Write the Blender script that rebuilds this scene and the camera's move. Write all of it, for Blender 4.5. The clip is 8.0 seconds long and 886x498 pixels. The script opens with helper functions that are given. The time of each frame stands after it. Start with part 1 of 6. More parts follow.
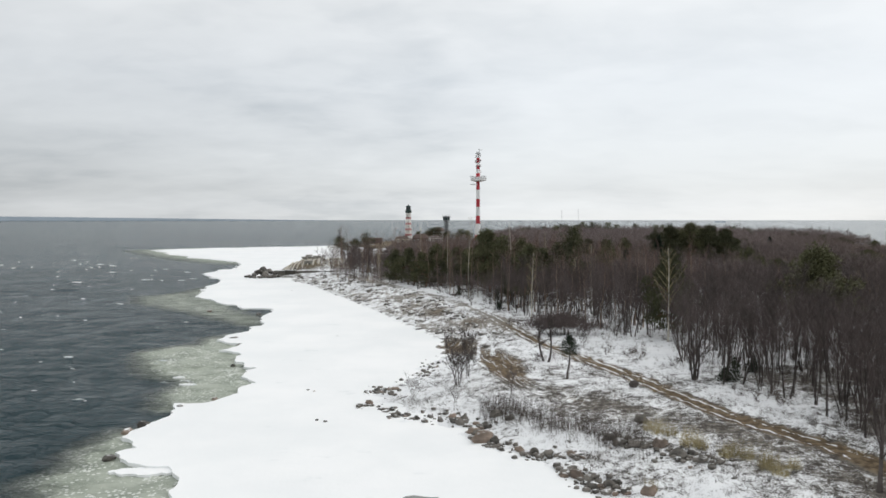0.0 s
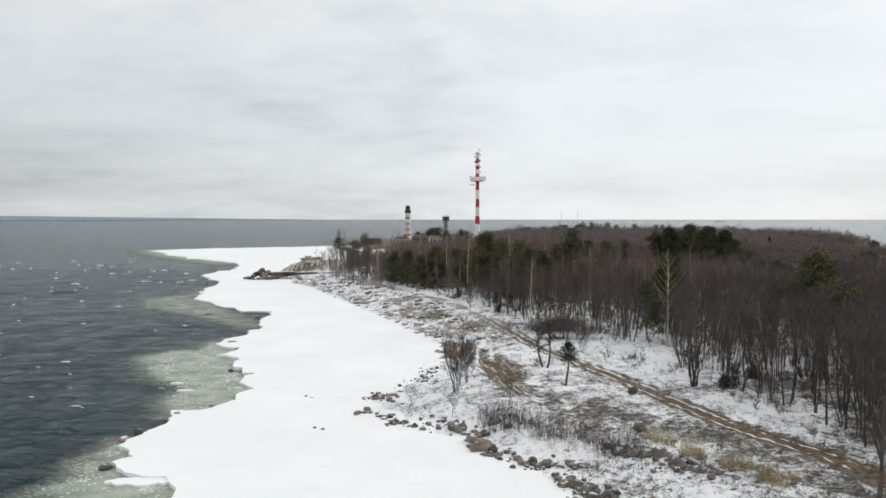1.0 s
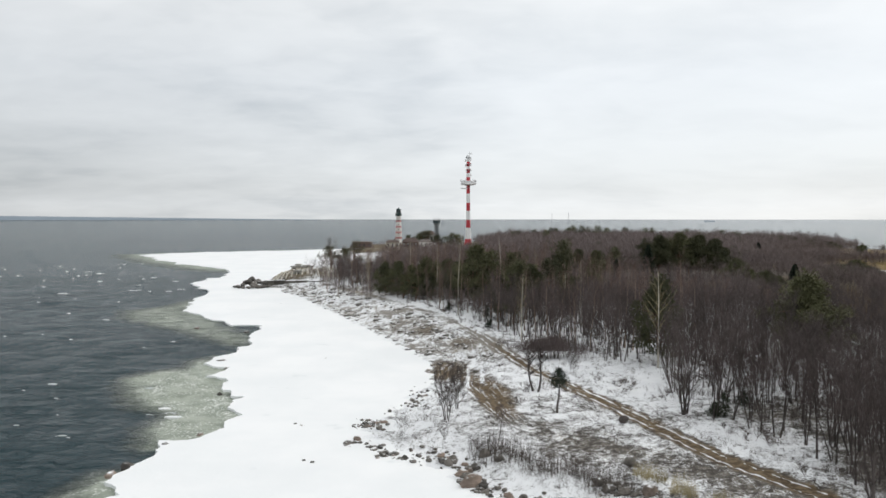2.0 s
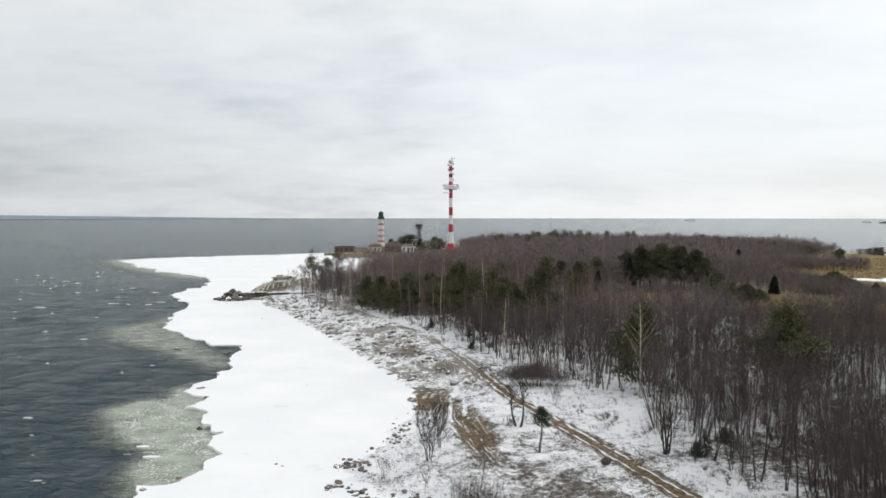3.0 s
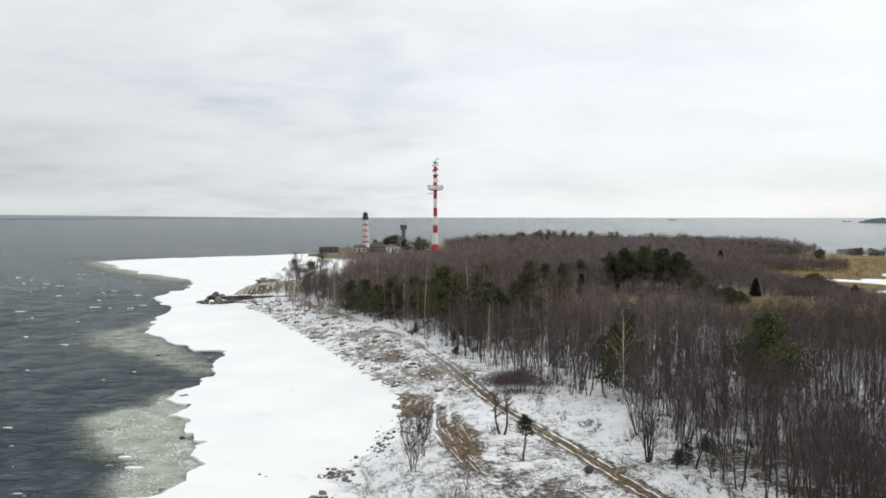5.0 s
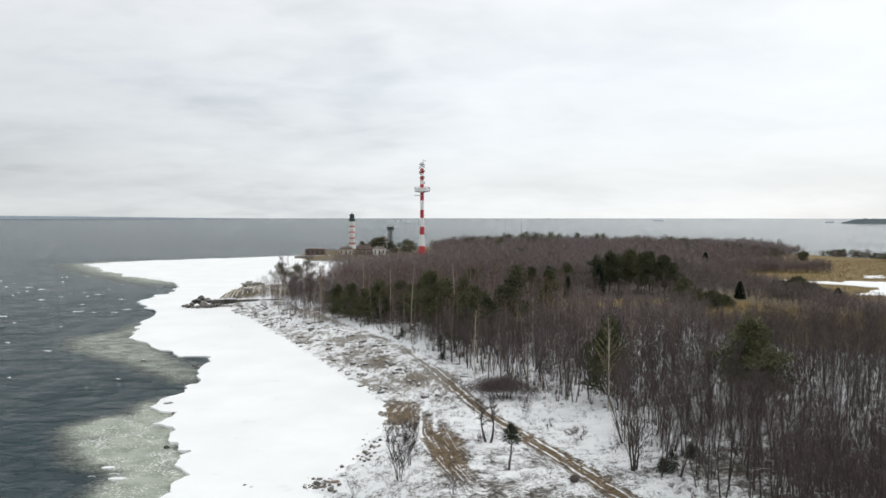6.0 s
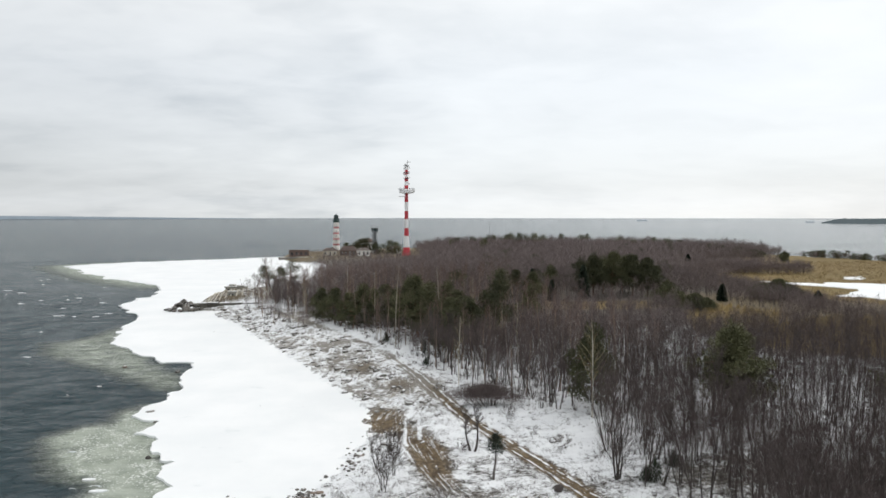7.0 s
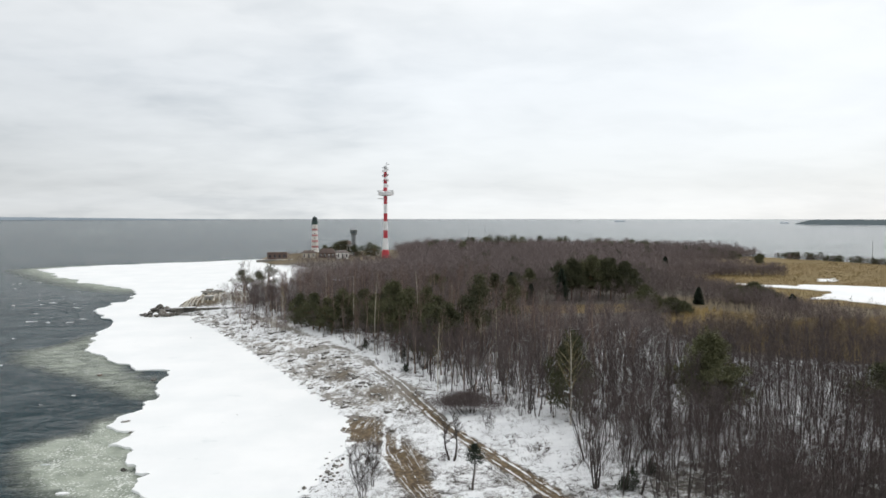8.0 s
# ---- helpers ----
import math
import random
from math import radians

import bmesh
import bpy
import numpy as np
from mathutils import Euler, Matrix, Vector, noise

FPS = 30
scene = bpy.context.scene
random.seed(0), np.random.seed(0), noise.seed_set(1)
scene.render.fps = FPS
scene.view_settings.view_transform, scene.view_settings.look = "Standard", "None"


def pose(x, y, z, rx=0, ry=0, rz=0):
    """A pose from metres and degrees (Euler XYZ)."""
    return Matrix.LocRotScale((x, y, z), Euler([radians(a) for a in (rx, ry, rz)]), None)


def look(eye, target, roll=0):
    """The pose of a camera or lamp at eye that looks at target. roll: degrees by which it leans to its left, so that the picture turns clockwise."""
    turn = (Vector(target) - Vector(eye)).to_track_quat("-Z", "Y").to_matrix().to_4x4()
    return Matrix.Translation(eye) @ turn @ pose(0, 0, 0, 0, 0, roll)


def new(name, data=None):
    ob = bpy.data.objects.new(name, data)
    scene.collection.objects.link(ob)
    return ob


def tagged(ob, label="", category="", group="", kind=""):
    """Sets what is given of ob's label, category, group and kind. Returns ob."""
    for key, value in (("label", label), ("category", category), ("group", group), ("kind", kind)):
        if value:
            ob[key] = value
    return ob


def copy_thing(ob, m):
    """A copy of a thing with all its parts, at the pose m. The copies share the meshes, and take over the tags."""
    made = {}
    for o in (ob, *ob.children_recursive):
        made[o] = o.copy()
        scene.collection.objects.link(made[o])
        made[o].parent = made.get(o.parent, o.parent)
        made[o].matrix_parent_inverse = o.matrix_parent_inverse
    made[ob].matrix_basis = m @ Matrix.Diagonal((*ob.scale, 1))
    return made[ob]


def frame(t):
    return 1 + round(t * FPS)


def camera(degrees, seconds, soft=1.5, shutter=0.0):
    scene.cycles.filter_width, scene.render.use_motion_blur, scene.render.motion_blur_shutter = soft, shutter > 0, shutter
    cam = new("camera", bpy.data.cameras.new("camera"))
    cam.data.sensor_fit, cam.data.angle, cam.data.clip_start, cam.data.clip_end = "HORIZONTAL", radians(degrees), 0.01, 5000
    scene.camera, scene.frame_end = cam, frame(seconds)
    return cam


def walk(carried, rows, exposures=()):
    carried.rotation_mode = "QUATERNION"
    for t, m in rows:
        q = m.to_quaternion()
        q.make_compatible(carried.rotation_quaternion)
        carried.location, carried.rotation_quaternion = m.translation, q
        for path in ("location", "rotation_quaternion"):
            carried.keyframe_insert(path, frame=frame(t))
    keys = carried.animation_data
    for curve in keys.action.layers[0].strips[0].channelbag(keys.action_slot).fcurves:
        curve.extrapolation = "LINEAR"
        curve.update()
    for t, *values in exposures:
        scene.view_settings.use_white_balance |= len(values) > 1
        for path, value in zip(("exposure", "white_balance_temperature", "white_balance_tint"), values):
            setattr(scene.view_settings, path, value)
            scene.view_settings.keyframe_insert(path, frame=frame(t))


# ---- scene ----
cam = camera(62.2, 8.0, soft=1.6)
PATH = [
    (0, (-0.386, -0.657, 22.435), (-0.353, 1.341, 22.356), 0.0),
    (0.5, (-0.361, -0.487, 22.867), (-0.327, 1.511, 22.786), -0.0),
    (1, (-0.228, -0.3, 23.269), (-0.194, 1.698, 23.188), -0.0),
    (1.5, (-0.197, -0.074, 24.162), (-0.157, 1.924, 24.081), 0.0),
    (1.7, (-0.18, 0.07, 24.93), (-0.135, 2.069, 24.848), 0.0),
    (2.8, (-0.053, 1.081, 31.496), (0.049, 3.077, 31.412), 0.0),
    (3, (-0.044, 1.142, 31.855), (0.062, 3.138, 31.767), -0.0),
    (3.5, (-0.033, 1.048, 32.084), (0.079, 3.043, 31.995), 0.0),
    (4, (-0.013, 1.003, 32.353), (0.109, 2.998, 32.263), 0.0),
    (5.5, (0.106, 1.037, 33.703), (0.27, 3.029, 33.613), 0.0),
    (6, (0.189, 1.12, 34.27), (0.372, 3.109, 34.181), 0.0),
    (6.5, (0.249, 1.242, 34.926), (0.452, 3.229, 34.837), 0.0),
    (7, (0.246, 1.275, 35.547), (0.471, 3.26, 35.457), 0.0),
    (7.5, (0.248, 1.296, 36.14), (0.498, 3.278, 36.051), 0.0),
    (8, (0.331, 1.392, 36.766), (0.612, 3.37, 36.678), 0.0),
]
walk(cam, [(t, look(e, g, r)) for t, e, g, r in PATH], exposures=((0, -0.06), (1.5, -0.035), (3, 0.015), (8, 0.055)))

# ---- world and sun ----
SUN_EL, SUN_AZ = 32.0, 60.0      # degrees; azimuth from ahead (+y) to the right


def build_world():
    world = bpy.data.worlds.new("overcast")
    world.use_nodes = True
    scene.world = world
    nt = world.node_tree
    nt.nodes.clear()
    N, L = nt.nodes.new, nt.links.new
    out, bg = N("ShaderNodeOutputWorld"), N("ShaderNodeBackground")
    sky = N("ShaderNodeTexSky")
    sky.sky_type, sky.sun_disc = "NISHITA", False
    sky.sun_elevation, sky.sun_rotation = radians(SUN_EL), radians(SUN_AZ)
    sky.dust_density, sky.air_density = 1.0, 1.0
    tc = N("ShaderNodeTexCoord")
    sep = N("ShaderNodeSeparateXYZ")
    L(tc.outputs["Generated"], sep.inputs[0])

    def math_node(op, a, b=None, clamp=False):
        n = N("ShaderNodeMath")
        n.operation, n.use_clamp = op, clamp
        for k, v in enumerate((a, b)):
            if v is None:
                continue
            if isinstance(v, (int, float)):
                n.inputs[k].default_value = v
            else:
                L(v, n.inputs[k])
        return n.outputs[0]

    # the cloud deck: a flat layer seen in perspective
    zc = math_node("MAXIMUM", sep.outputs["Z"], 0.0)
    zd = math_node("ADD", zc, 0.19)
    comb = N("ShaderNodeCombineXYZ")
    L(math_node("DIVIDE", sep.outputs["X"], zd), comb.inputs[0])
    L(math_node("DIVIDE", sep.outputs["Y"], zd), comb.inputs[1])

    def cloud(scale, detail, offset, sy=1.0):
        mp = N("ShaderNodeMapping")
        mp.inputs["Location"].default_value = offset
        mp.inputs["Scale"].default_value = (1.0, sy, 1.0)
        L(comb.outputs[0], mp.inputs["Vector"])
        n = N("ShaderNodeTexNoise")
        n.inputs["Scale"].default_value, n.inputs["Detail"].default_value = scale, detail
        n.inputs["Roughness"].default_value = 0.5
        n.inputs["Distortion"].default_value = 0.4
        L(mp.outputs[0], n.inputs["Vector"])
        return n.outputs["Fac"]

    big = cloud(0.62, 3.0, (7.3, 4.9, 0.0), 1.1)
    fine = cloud(2.0, 6.0, (0.4, 6.2, 2.0), 1.1)
    wisps = cloud(5.5, 8.0, (2.4, 1.1, 5.0), 1.3)
    mixv = math_node("ADD", math_node("MULTIPLY", big, 0.62), math_node("MULTIPLY", fine, 0.26))
    mixv = math_node("ADD", mixv, math_node("MULTIPLY", wisps, 0.12))
    ramp = N("ShaderNodeValToRGB")
    el = ramp.color_ramp.elements
    el[0].position, el[0].color = 0.34, (0.57, 0.60, 0.62, 1)
    el[1].position, el[1].color = 0.60, (0.875, 0.888, 0.886, 1)
    mid = el.new(0.475)
    mid.color = (0.768, 0.784, 0.788, 1)
    L(mixv, ramp.inputs[0])
    # the deck is thinner and lighter overhead and to the sun's side
    grad = N("ShaderNodeValToRGB")
    ge = grad.color_ramp.elements
    ge[0].position, ge[0].color = 0.0, (0.93, 0.945, 0.96, 1)
    ge[1].position, ge[1].color = 0.34, (1.04, 1.04, 1.04, 1)
    for p, v in ((0.018, 0.95), (0.04, 0.86), (0.10, 0.91), (0.18, 0.97)):
        e = ge.new(p)
        e.color = (v * 0.968, v * 0.990, v * 1.022, 1)
    L(zc, grad.inputs[0])
    mul = N("ShaderNodeMix")
    mul.data_type, mul.blend_type = "RGBA", "MULTIPLY"
    mul.inputs[0].default_value = 1.0
    low = math_node("SUBTRACT", 0.50, math_node("MULTIPLY", zc, 1.15))
    side = math_node("ADD", math_node("MULTIPLY", sep.outputs["X"], math_node("MAXIMUM", low, 0.06)), 0.985)
    side = math_node("MINIMUM", side, 1.025)
    lit = N("ShaderNodeMix")
    lit.data_type, lit.blend_type = "RGBA", "MULTIPLY"
    lit.inputs[0].default_value = 1.0
    tone = N("ShaderNodeCombineXYZ")
    for k in range(3):
        L(side, tone.inputs[k])
    thin = N("ShaderNodeMix")
    thin.data_type = "RGBA"
    L(math_node("MINIMUM", math_node("MAXIMUM", math_node("MULTIPLY", math_node("ADD", sep.outputs["X"], 0.12), 1.2), 0.0), 0.45), thin.inputs[0])
    L(ramp.outputs[0], thin.inputs[6])
    thin.inputs[7].default_value = (0.845, 0.858, 0.858, 1)
    L(thin.outputs[2], lit.inputs[6])
    L(tone.outputs[0], lit.inputs[7])
    L(lit.outputs[2], mul.inputs[6])
    L(grad.outputs[0], mul.inputs[7])
    # the sky's own light shows through the deck a little
    mix = N("ShaderNodeMix")
    mix.data_type, mix.blend_type = "RGBA", "MIX"
    mix.inputs[0].default_value = 0.008
    L(mul.outputs[2], mix.inputs[6])
    L(sky.outputs[0], mix.inputs[7])
    L(mix.outputs[2], bg.inputs["Color"])
    bg.inputs["Strength"].default_value = 1.08
    L(bg.outputs[0], out.inputs[0])


build_world()
sun_data = bpy.data.lights.new("sun", "SUN")
sun_data.energy, sun_data.angle, sun_data.color = 0.95, radians(25), (1.0, 0.97, 0.93)
sun = new("sun", sun_data)
sun.matrix_world = look((0, 0, 0), (-math.sin(radians(SUN_AZ)) * math.cos(radians(SUN_EL)),
                                    -math.cos(radians(SUN_AZ)) * math.cos(radians(SUN_EL)),
                                    -math.sin(radians(SUN_EL))))
sun.location = (0, 0, 300)


# ---- materials ----
class Mat:
    """A small helper to write node materials."""

    def __init__(self, name, rough=0.8, spec=0.3):
        self.m = bpy.data.materials.new(name)
        self.m.use_nodes = True
        self.nt = self.m.node_tree
        self.b = self.nt.nodes["Principled BSDF"]
        self.b.inputs["Roughness"].default_value = rough
        self.b.inputs["Specular IOR Level"].default_value = spec
        self.tc = self.nt.nodes.new("ShaderNodeTexCoord")
        self.geo = self.nt.nodes.new("ShaderNodeNewGeometry")
        self.info = self.nt.nodes.new("ShaderNodeObjectInfo")
        self.pos = self.geo.outputs["Position"]

    def put(self, v, sock):
        if isinstance(v, (int, float)):
            sock.default_value = v
        elif isinstance(v, tuple):
            sock.default_value = (*v, 1.0)[:len(sock.default_value)]
        else:
            self.nt.links.new(v, sock)

    def noise(self, scale, detail=4.0, rough=0.55, vec=None, stretch=(1, 1, 1), turn=0.0, distort=0.0):
        mp = self.nt.nodes.new("ShaderNodeMapping")
        mp.inputs["Scale"].default_value = stretch
        mp.inputs["Rotation"].default_value = (0, 0, radians(turn))
        self.put(vec or self.pos, mp.inputs["Vector"])
        n = self.nt.nodes.new("ShaderNodeTexNoise")
        n.inputs["Scale"].default_value, n.inputs["Detail"].default_value = scale, detail
        n.inputs["Roughness"].default_value, n.inputs["Distortion"].default_value = rough, distort
        self.put(mp.outputs[0], n.inputs["Vector"])
        return n.outputs["Fac"]

    def cells(self, scale, vec=None, feature="F1"):
        n = self.nt.nodes.new("ShaderNodeTexVoronoi")
        n.feature = feature
        n.inputs["Scale"].default_value = scale
        self.put(vec or self.pos, n.inputs["Vector"])
        return n.outputs["Distance"]

    def math(self, op, a, b=0.0, clamp=False):
        n = self.nt.nodes.new("ShaderNodeMath")
        n.operation, n.use_clamp = op, clamp
        self.put(a, n.inputs[0])
        self.put(b, n.inputs[1])
        return n.outputs[0]

    def step(self, v, lo, hi):
        n = self.nt.nodes.new("ShaderNodeMapRange")
        n.interpolation_type = "SMOOTHSTEP"
        self.put(v, n.inputs["Value"])
        n.inputs["From Min"].default_value, n.inputs["From Max"].default_value = lo, hi
        return n.outputs["Result"]

    def mix(self, f, a, b):
        n = self.nt.nodes.new("ShaderNodeMix")
        n.data_type = "RGBA"
        self.put(f, n.inputs[0])
        self.put(a, n.inputs[6])
        self.put(b, n.inputs[7])
        return n.outputs[2]

    def attr(self, name):
        n = self.nt.nodes.new("ShaderNodeAttribute")
        n.attribute_name = name
        return n.outputs["Fac"]

    def axis(self, which):
        n = self.nt.nodes.new("ShaderNodeSeparateXYZ")
        self.put(self.pos, n.inputs[0])
        return n.outputs[which]

    def up(self):
        n = self.nt.nodes.new("ShaderNodeSeparateXYZ")
        self.put(self.geo.outputs["Normal"], n.inputs[0])
        return n.outputs["Z"]

    def bump(self, h, strength=0.5, dist=0.1, chain=None):
        n = self.nt.nodes.new("ShaderNodeBump")
        n.inputs["Strength"].default_value, n.inputs["Distance"].default_value = strength, dist
        self.put(h, n.inputs["Height"])
        if chain is not None:
            self.put(chain, n.inputs["Normal"])
        return n.outputs[0]

    def done(self, color, normal=None, rough=None):
        self.put(color, self.b.inputs["Base Color"])
        if normal is not None:
            self.put(normal, self.b.inputs["Normal"])
        if rough is not None:
            self.put(rough, self.b.inputs["Roughness"])
        return self.m


SNOW = (0.86, 0.87, 0.88)


def simple(name, a, b, scale, rough=0.85, bump=0.3, dist=0.03, stretch=(1, 1, 1), spec=0.25, snow=0.0, metal=0.0):
    """Two tones in two scales of noise, varied from thing to thing, with snow lying on the faces that look up."""
    m = Mat(name, rough, spec)
    m.b.inputs["Metallic"].default_value = metal
    o = m.tc.outputs["Object"]
    f = m.math("ADD", m.math("MULTIPLY", m.noise(scale, 5, 0.6, o, stretch), 0.6),
               m.math("MULTIPLY", m.noise(scale * 0.17, 3, 0.5, o), 0.4))
    f = m.math("ADD", f, m.math("MULTIPLY", m.math("SUBTRACT", m.info.outputs["Random"], 0.5), 0.25))
    c = m.mix(m.step(f, 0.32, 0.68), a, b)
    if snow:
        cover = m.step(m.math("ADD", m.up(), m.math("MULTIPLY", m.noise(1.6, 4), 0.7)), 1.32 - snow * 0.5, 1.5 - snow * 0.5)
        c = m.mix(cover, c, SNOW)
    return m.done(c, m.bump(m.noise(scale * 1.5, 4, 0.6, o, stretch), bump, dist))


def ground_material():
    m = Mat("ground_snow_earth", 0.9, 0.2)
    snow, warm, grass, across, rubble = (m.attr(k) for k in ("snow", "warm", "grass", "across", "rubble"))
    n1, n2, n3 = m.noise(0.35, 5, 0.6), m.noise(1.6, 5, 0.62), m.noise(6.0, 4, 0.6)
    streak = m.noise(0.62, 7, 0.68, None, (1.0, 0.5, 1.0), 28, 0.5)
    patchy = m.noise(0.10, 4, 0.55)
    soil = m.mix(m.step(n2, 0.35, 0.65), (0.060, 0.054, 0.047), (0.20, 0.18, 0.155))
    soil = m.mix(m.math("MULTIPLY", m.step(patchy, 0.54, 0.64), rubble), soil, (0.29, 0.255, 0.205))
    soil = m.mix(m.math("MULTIPLY", rubble, 0.55), soil, (0.37, 0.345, 0.31))
    brown = m.mix(m.step(n2, 0.3, 0.7), (0.070, 0.050, 0.032), (0.215, 0.160, 0.098))
    dry = m.mix(m.step(m.noise(2.5, 6, 0.7), 0.3, 0.7), (0.115, 0.085, 0.036), (0.29, 0.215, 0.09))
    far = m.noise(0.02, 4, 0.6, None, (0.4, 1.6, 1))
    dry = m.mix(m.step(far, 0.35, 0.65), dry, (0.20, 0.14, 0.058))
    c = m.mix(m.step(warm, 0.15, 0.85), soil, brown)
    c = m.mix(m.step(n1, 0.55, 0.75), c, m.mix(0.6, c, dry))
    c = m.mix(grass, c, dry)
    # snow cover
    v = m.math("ADD", m.math("MULTIPLY", n1, 0.32), m.math("MULTIPLY", n2, 0.31))
    v = m.math("ADD", v, m.math("MULTIPLY", m.mix(rubble, n3, streak), 0.44))
    v = m.math("ADD", v, m.math("MULTIPLY", m.math("SUBTRACT", patchy, 0.5), 0.30))
    v = m.math("ADD", v, m.math("MULTIPLY", m.math("SUBTRACT", m.noise(13.0, 3, 0.65), 0.5), 0.34))
    v = m.math("ADD", v, m.math("SUBTRACT", snow, 0.5))
    # strips of snow between and beside the wheel ruts
    a = m.math("ABSOLUTE", across)
    strip = m.math("SUBTRACT", 1.0, m.math("DIVIDE", m.math("ABSOLUTE", m.math("SUBTRACT", a, 0.72)), 0.26), True)
    strip = m.math("MULTIPLY", strip, m.step(m.noise(0.4, 5, 0.7), 0.36, 0.58))
    v = m.math("ADD", v, m.math("MULTIPLY", strip, 0.40))
    # wheel marks and drift lines of snow on the bare sand
    lane = m.nt.nodes.new("ShaderNodeCombineXYZ")
    m.put(m.math("MULTIPLY", m.attr("lane"), 3.2), lane.inputs[0])
    m.put(m.math("MULTIPLY", m.axis("Y"), 0.09), lane.inputs[1])
    lines = m.step(m.noise(1.0, 3, 0.5, lane.outputs[0], (1, 1, 1), 0, 0.3), 0.53, 0.61)
    v = m.math("ADD", v, m.math("MULTIPLY", m.math("MULTIPLY", lines, warm), 0.17))
    cover = m.step(v, 0.505, 0.58)
    snowc = m.mix(m.step(n1, 0.3, 0.7), (0.76, 0.77, 0.785), SNOW)
    c = m.mix(cover, c, snowc)
    h = m.math("ADD", m.math("MULTIPLY", n2, 0.7), m.math("MULTIPLY", n3, 0.3))
    return m.done(c, m.bump(h, 0.7, 0.25))


def sea_material():
    m = Mat("sea_water", 0.2, 0.24)
    m.b.inputs["IOR"].default_value = 1.33
    m.b.inputs["Specular Tint"].default_value = (0.86, 0.96, 1.0, 1.0)
    slush, calm = m.attr("slush"), m.attr("calm")
    s0 = m.noise(0.045, 3, 0.5, None, (0.5, 1.7, 1), -18)
    s1 = m.noise(0.12, 4, 0.55, None, (0.75, 1.4, 1), -26)
    s2 = m.noise(0.45, 5, 0.6, None, (0.75, 1.3, 1), -10)
    s3 = m.noise(1.9, 4, 0.6, None, (0.7, 1.4, 1), -14)
    water = m.mix(m.step(m.noise(0.03, 3), 0.3, 0.7), (0.018, 0.040, 0.049), (0.034, 0.060, 0.069))
    speck = m.step(m.math("ADD", m.math("MULTIPLY", m.cells(2.1), -1.0), m.math("MULTIPLY", m.noise(0.25, 3), 1.0)), 0.15, 0.30)
    mush = m.mix(m.step(m.noise(0.3, 5), 0.3, 0.7), (0.27, 0.30, 0.25), (0.42, 0.45, 0.385))
    mush = m.mix(m.math("MULTIPLY", speck, 0.85), mush, (0.72, 0.74, 0.70))
    edge = m.math("ADD", slush, m.math("MULTIPLY", m.math("SUBTRACT", m.noise(0.22, 6, 0.65, None, (0.7, 1.3, 1), -14), 0.5), 0.95))
    k = m.step(edge, 0.22, 0.95)
    c = m.mix(k, water, mush)
    h = m.math("ADD", m.math("ADD", m.math("MULTIPLY", s0, 2.4), m.math("MULTIPLY", s1, 2.2)), m.math("ADD", m.math("MULTIPLY", s2, 1.35), m.math("MULTIPLY", s3, 0.24)))
    h = m.math("MULTIPLY", h, m.math("SUBTRACT", 1.0, m.math("MULTIPLY", k, 0.75)))
    h = m.math("MULTIPLY", h, m.math("SUBTRACT", 1.0, m.math("MULTIPLY", calm, 0.85)))
    gust = m.math("MULTIPLY", m.step(m.noise(0.006, 5, 0.6, None, (0.35, 1.6, 1)), 0.35, 0.65), 0.10)
    ripple = m.step(m.noise(0.14, 6, 0.7, None, (0.55, 1.5, 1), -16), 0.42, 0.66)
    gust = m.math("ADD", gust, m.math("MULTIPLY", ripple, 0.25))
    m.put(m.math("ADD", m.math("ADD", 0.02, gust), m.math("MULTIPLY", calm, 0.65)), m.b.inputs["Specular IOR Level"])
    return m.done(c, m.bump(h, 1.0, 1.7), m.math("ADD", 0.16, m.math("MULTIPLY", k, 0.4)))


def ice_material():
    m = Mat("snow_covered_ice", 0.75, 0.25)
    n1, n2 = m.noise(0.06, 4, 0.6), m.noise(0.5, 5, 0.6)
    c = m.mix(m.step(n1, 0.3, 0.7), (0.85, 0.865, 0.87), (0.915, 0.92, 0.92))
    wet = m.step(m.math("ADD", m.math("MULTIPLY", m.noise(0.11, 5, 0.6, None, (1, 1.8, 1)), 0.7), m.math("MULTIPLY", n2, 0.3)), 0.60, 0.70)
    c = m.mix(m.math("MULTIPLY", wet, 0.35), c, (0.60, 0.64, 0.65))
    h = m.math("ADD", m.math("MULTIPLY", n2, 0.6), m.math("MULTIPLY", m.noise(2.4, 4), 0.3))
    return m.done(c, m.bump(h, 0.35, 0.2))


M_GROUND, M_SEA, M_ICE = ground_material(), sea_material(), ice_material()
M_BARK = simple("dark_alder_bark", (0.045, 0.038, 0.035), (0.125, 0.108, 0.10), 3.0, 0.9, 0.6, 0.04, (3, 3, 0.6))
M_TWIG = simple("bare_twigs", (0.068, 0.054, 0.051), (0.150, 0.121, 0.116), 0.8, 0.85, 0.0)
# lighter copy of bare_twigs; the further wood's extra brightness is put into its colour
M_TWIG_FAR = simple("bare_twigs_lightened", (0.098, 0.078, 0.074), (0.208, 0.169, 0.163), 0.8, 0.85, 0.0)
M_TWIG_B = simple("birch_twigs", (0.11, 0.072, 0.060), (0.21, 0.150, 0.128), 0.8, 0.85, 0.0)
M_BIRCH = simple("birch_bark", (0.28, 0.25, 0.20), (0.62, 0.58, 0.50), 1.2, 0.8, 0.3, 0.02, (1, 1, 3))
M_LIMB_B = simple("pale_birch_limbs", (0.25, 0.21, 0.115), (0.46, 0.40, 0.25), 1.2, 0.8, 0.2)
M_TAN = simple("tan_birch_bark", (0.20, 0.145, 0.11), (0.40, 0.31, 0.24), 1.2, 0.8, 0.2)
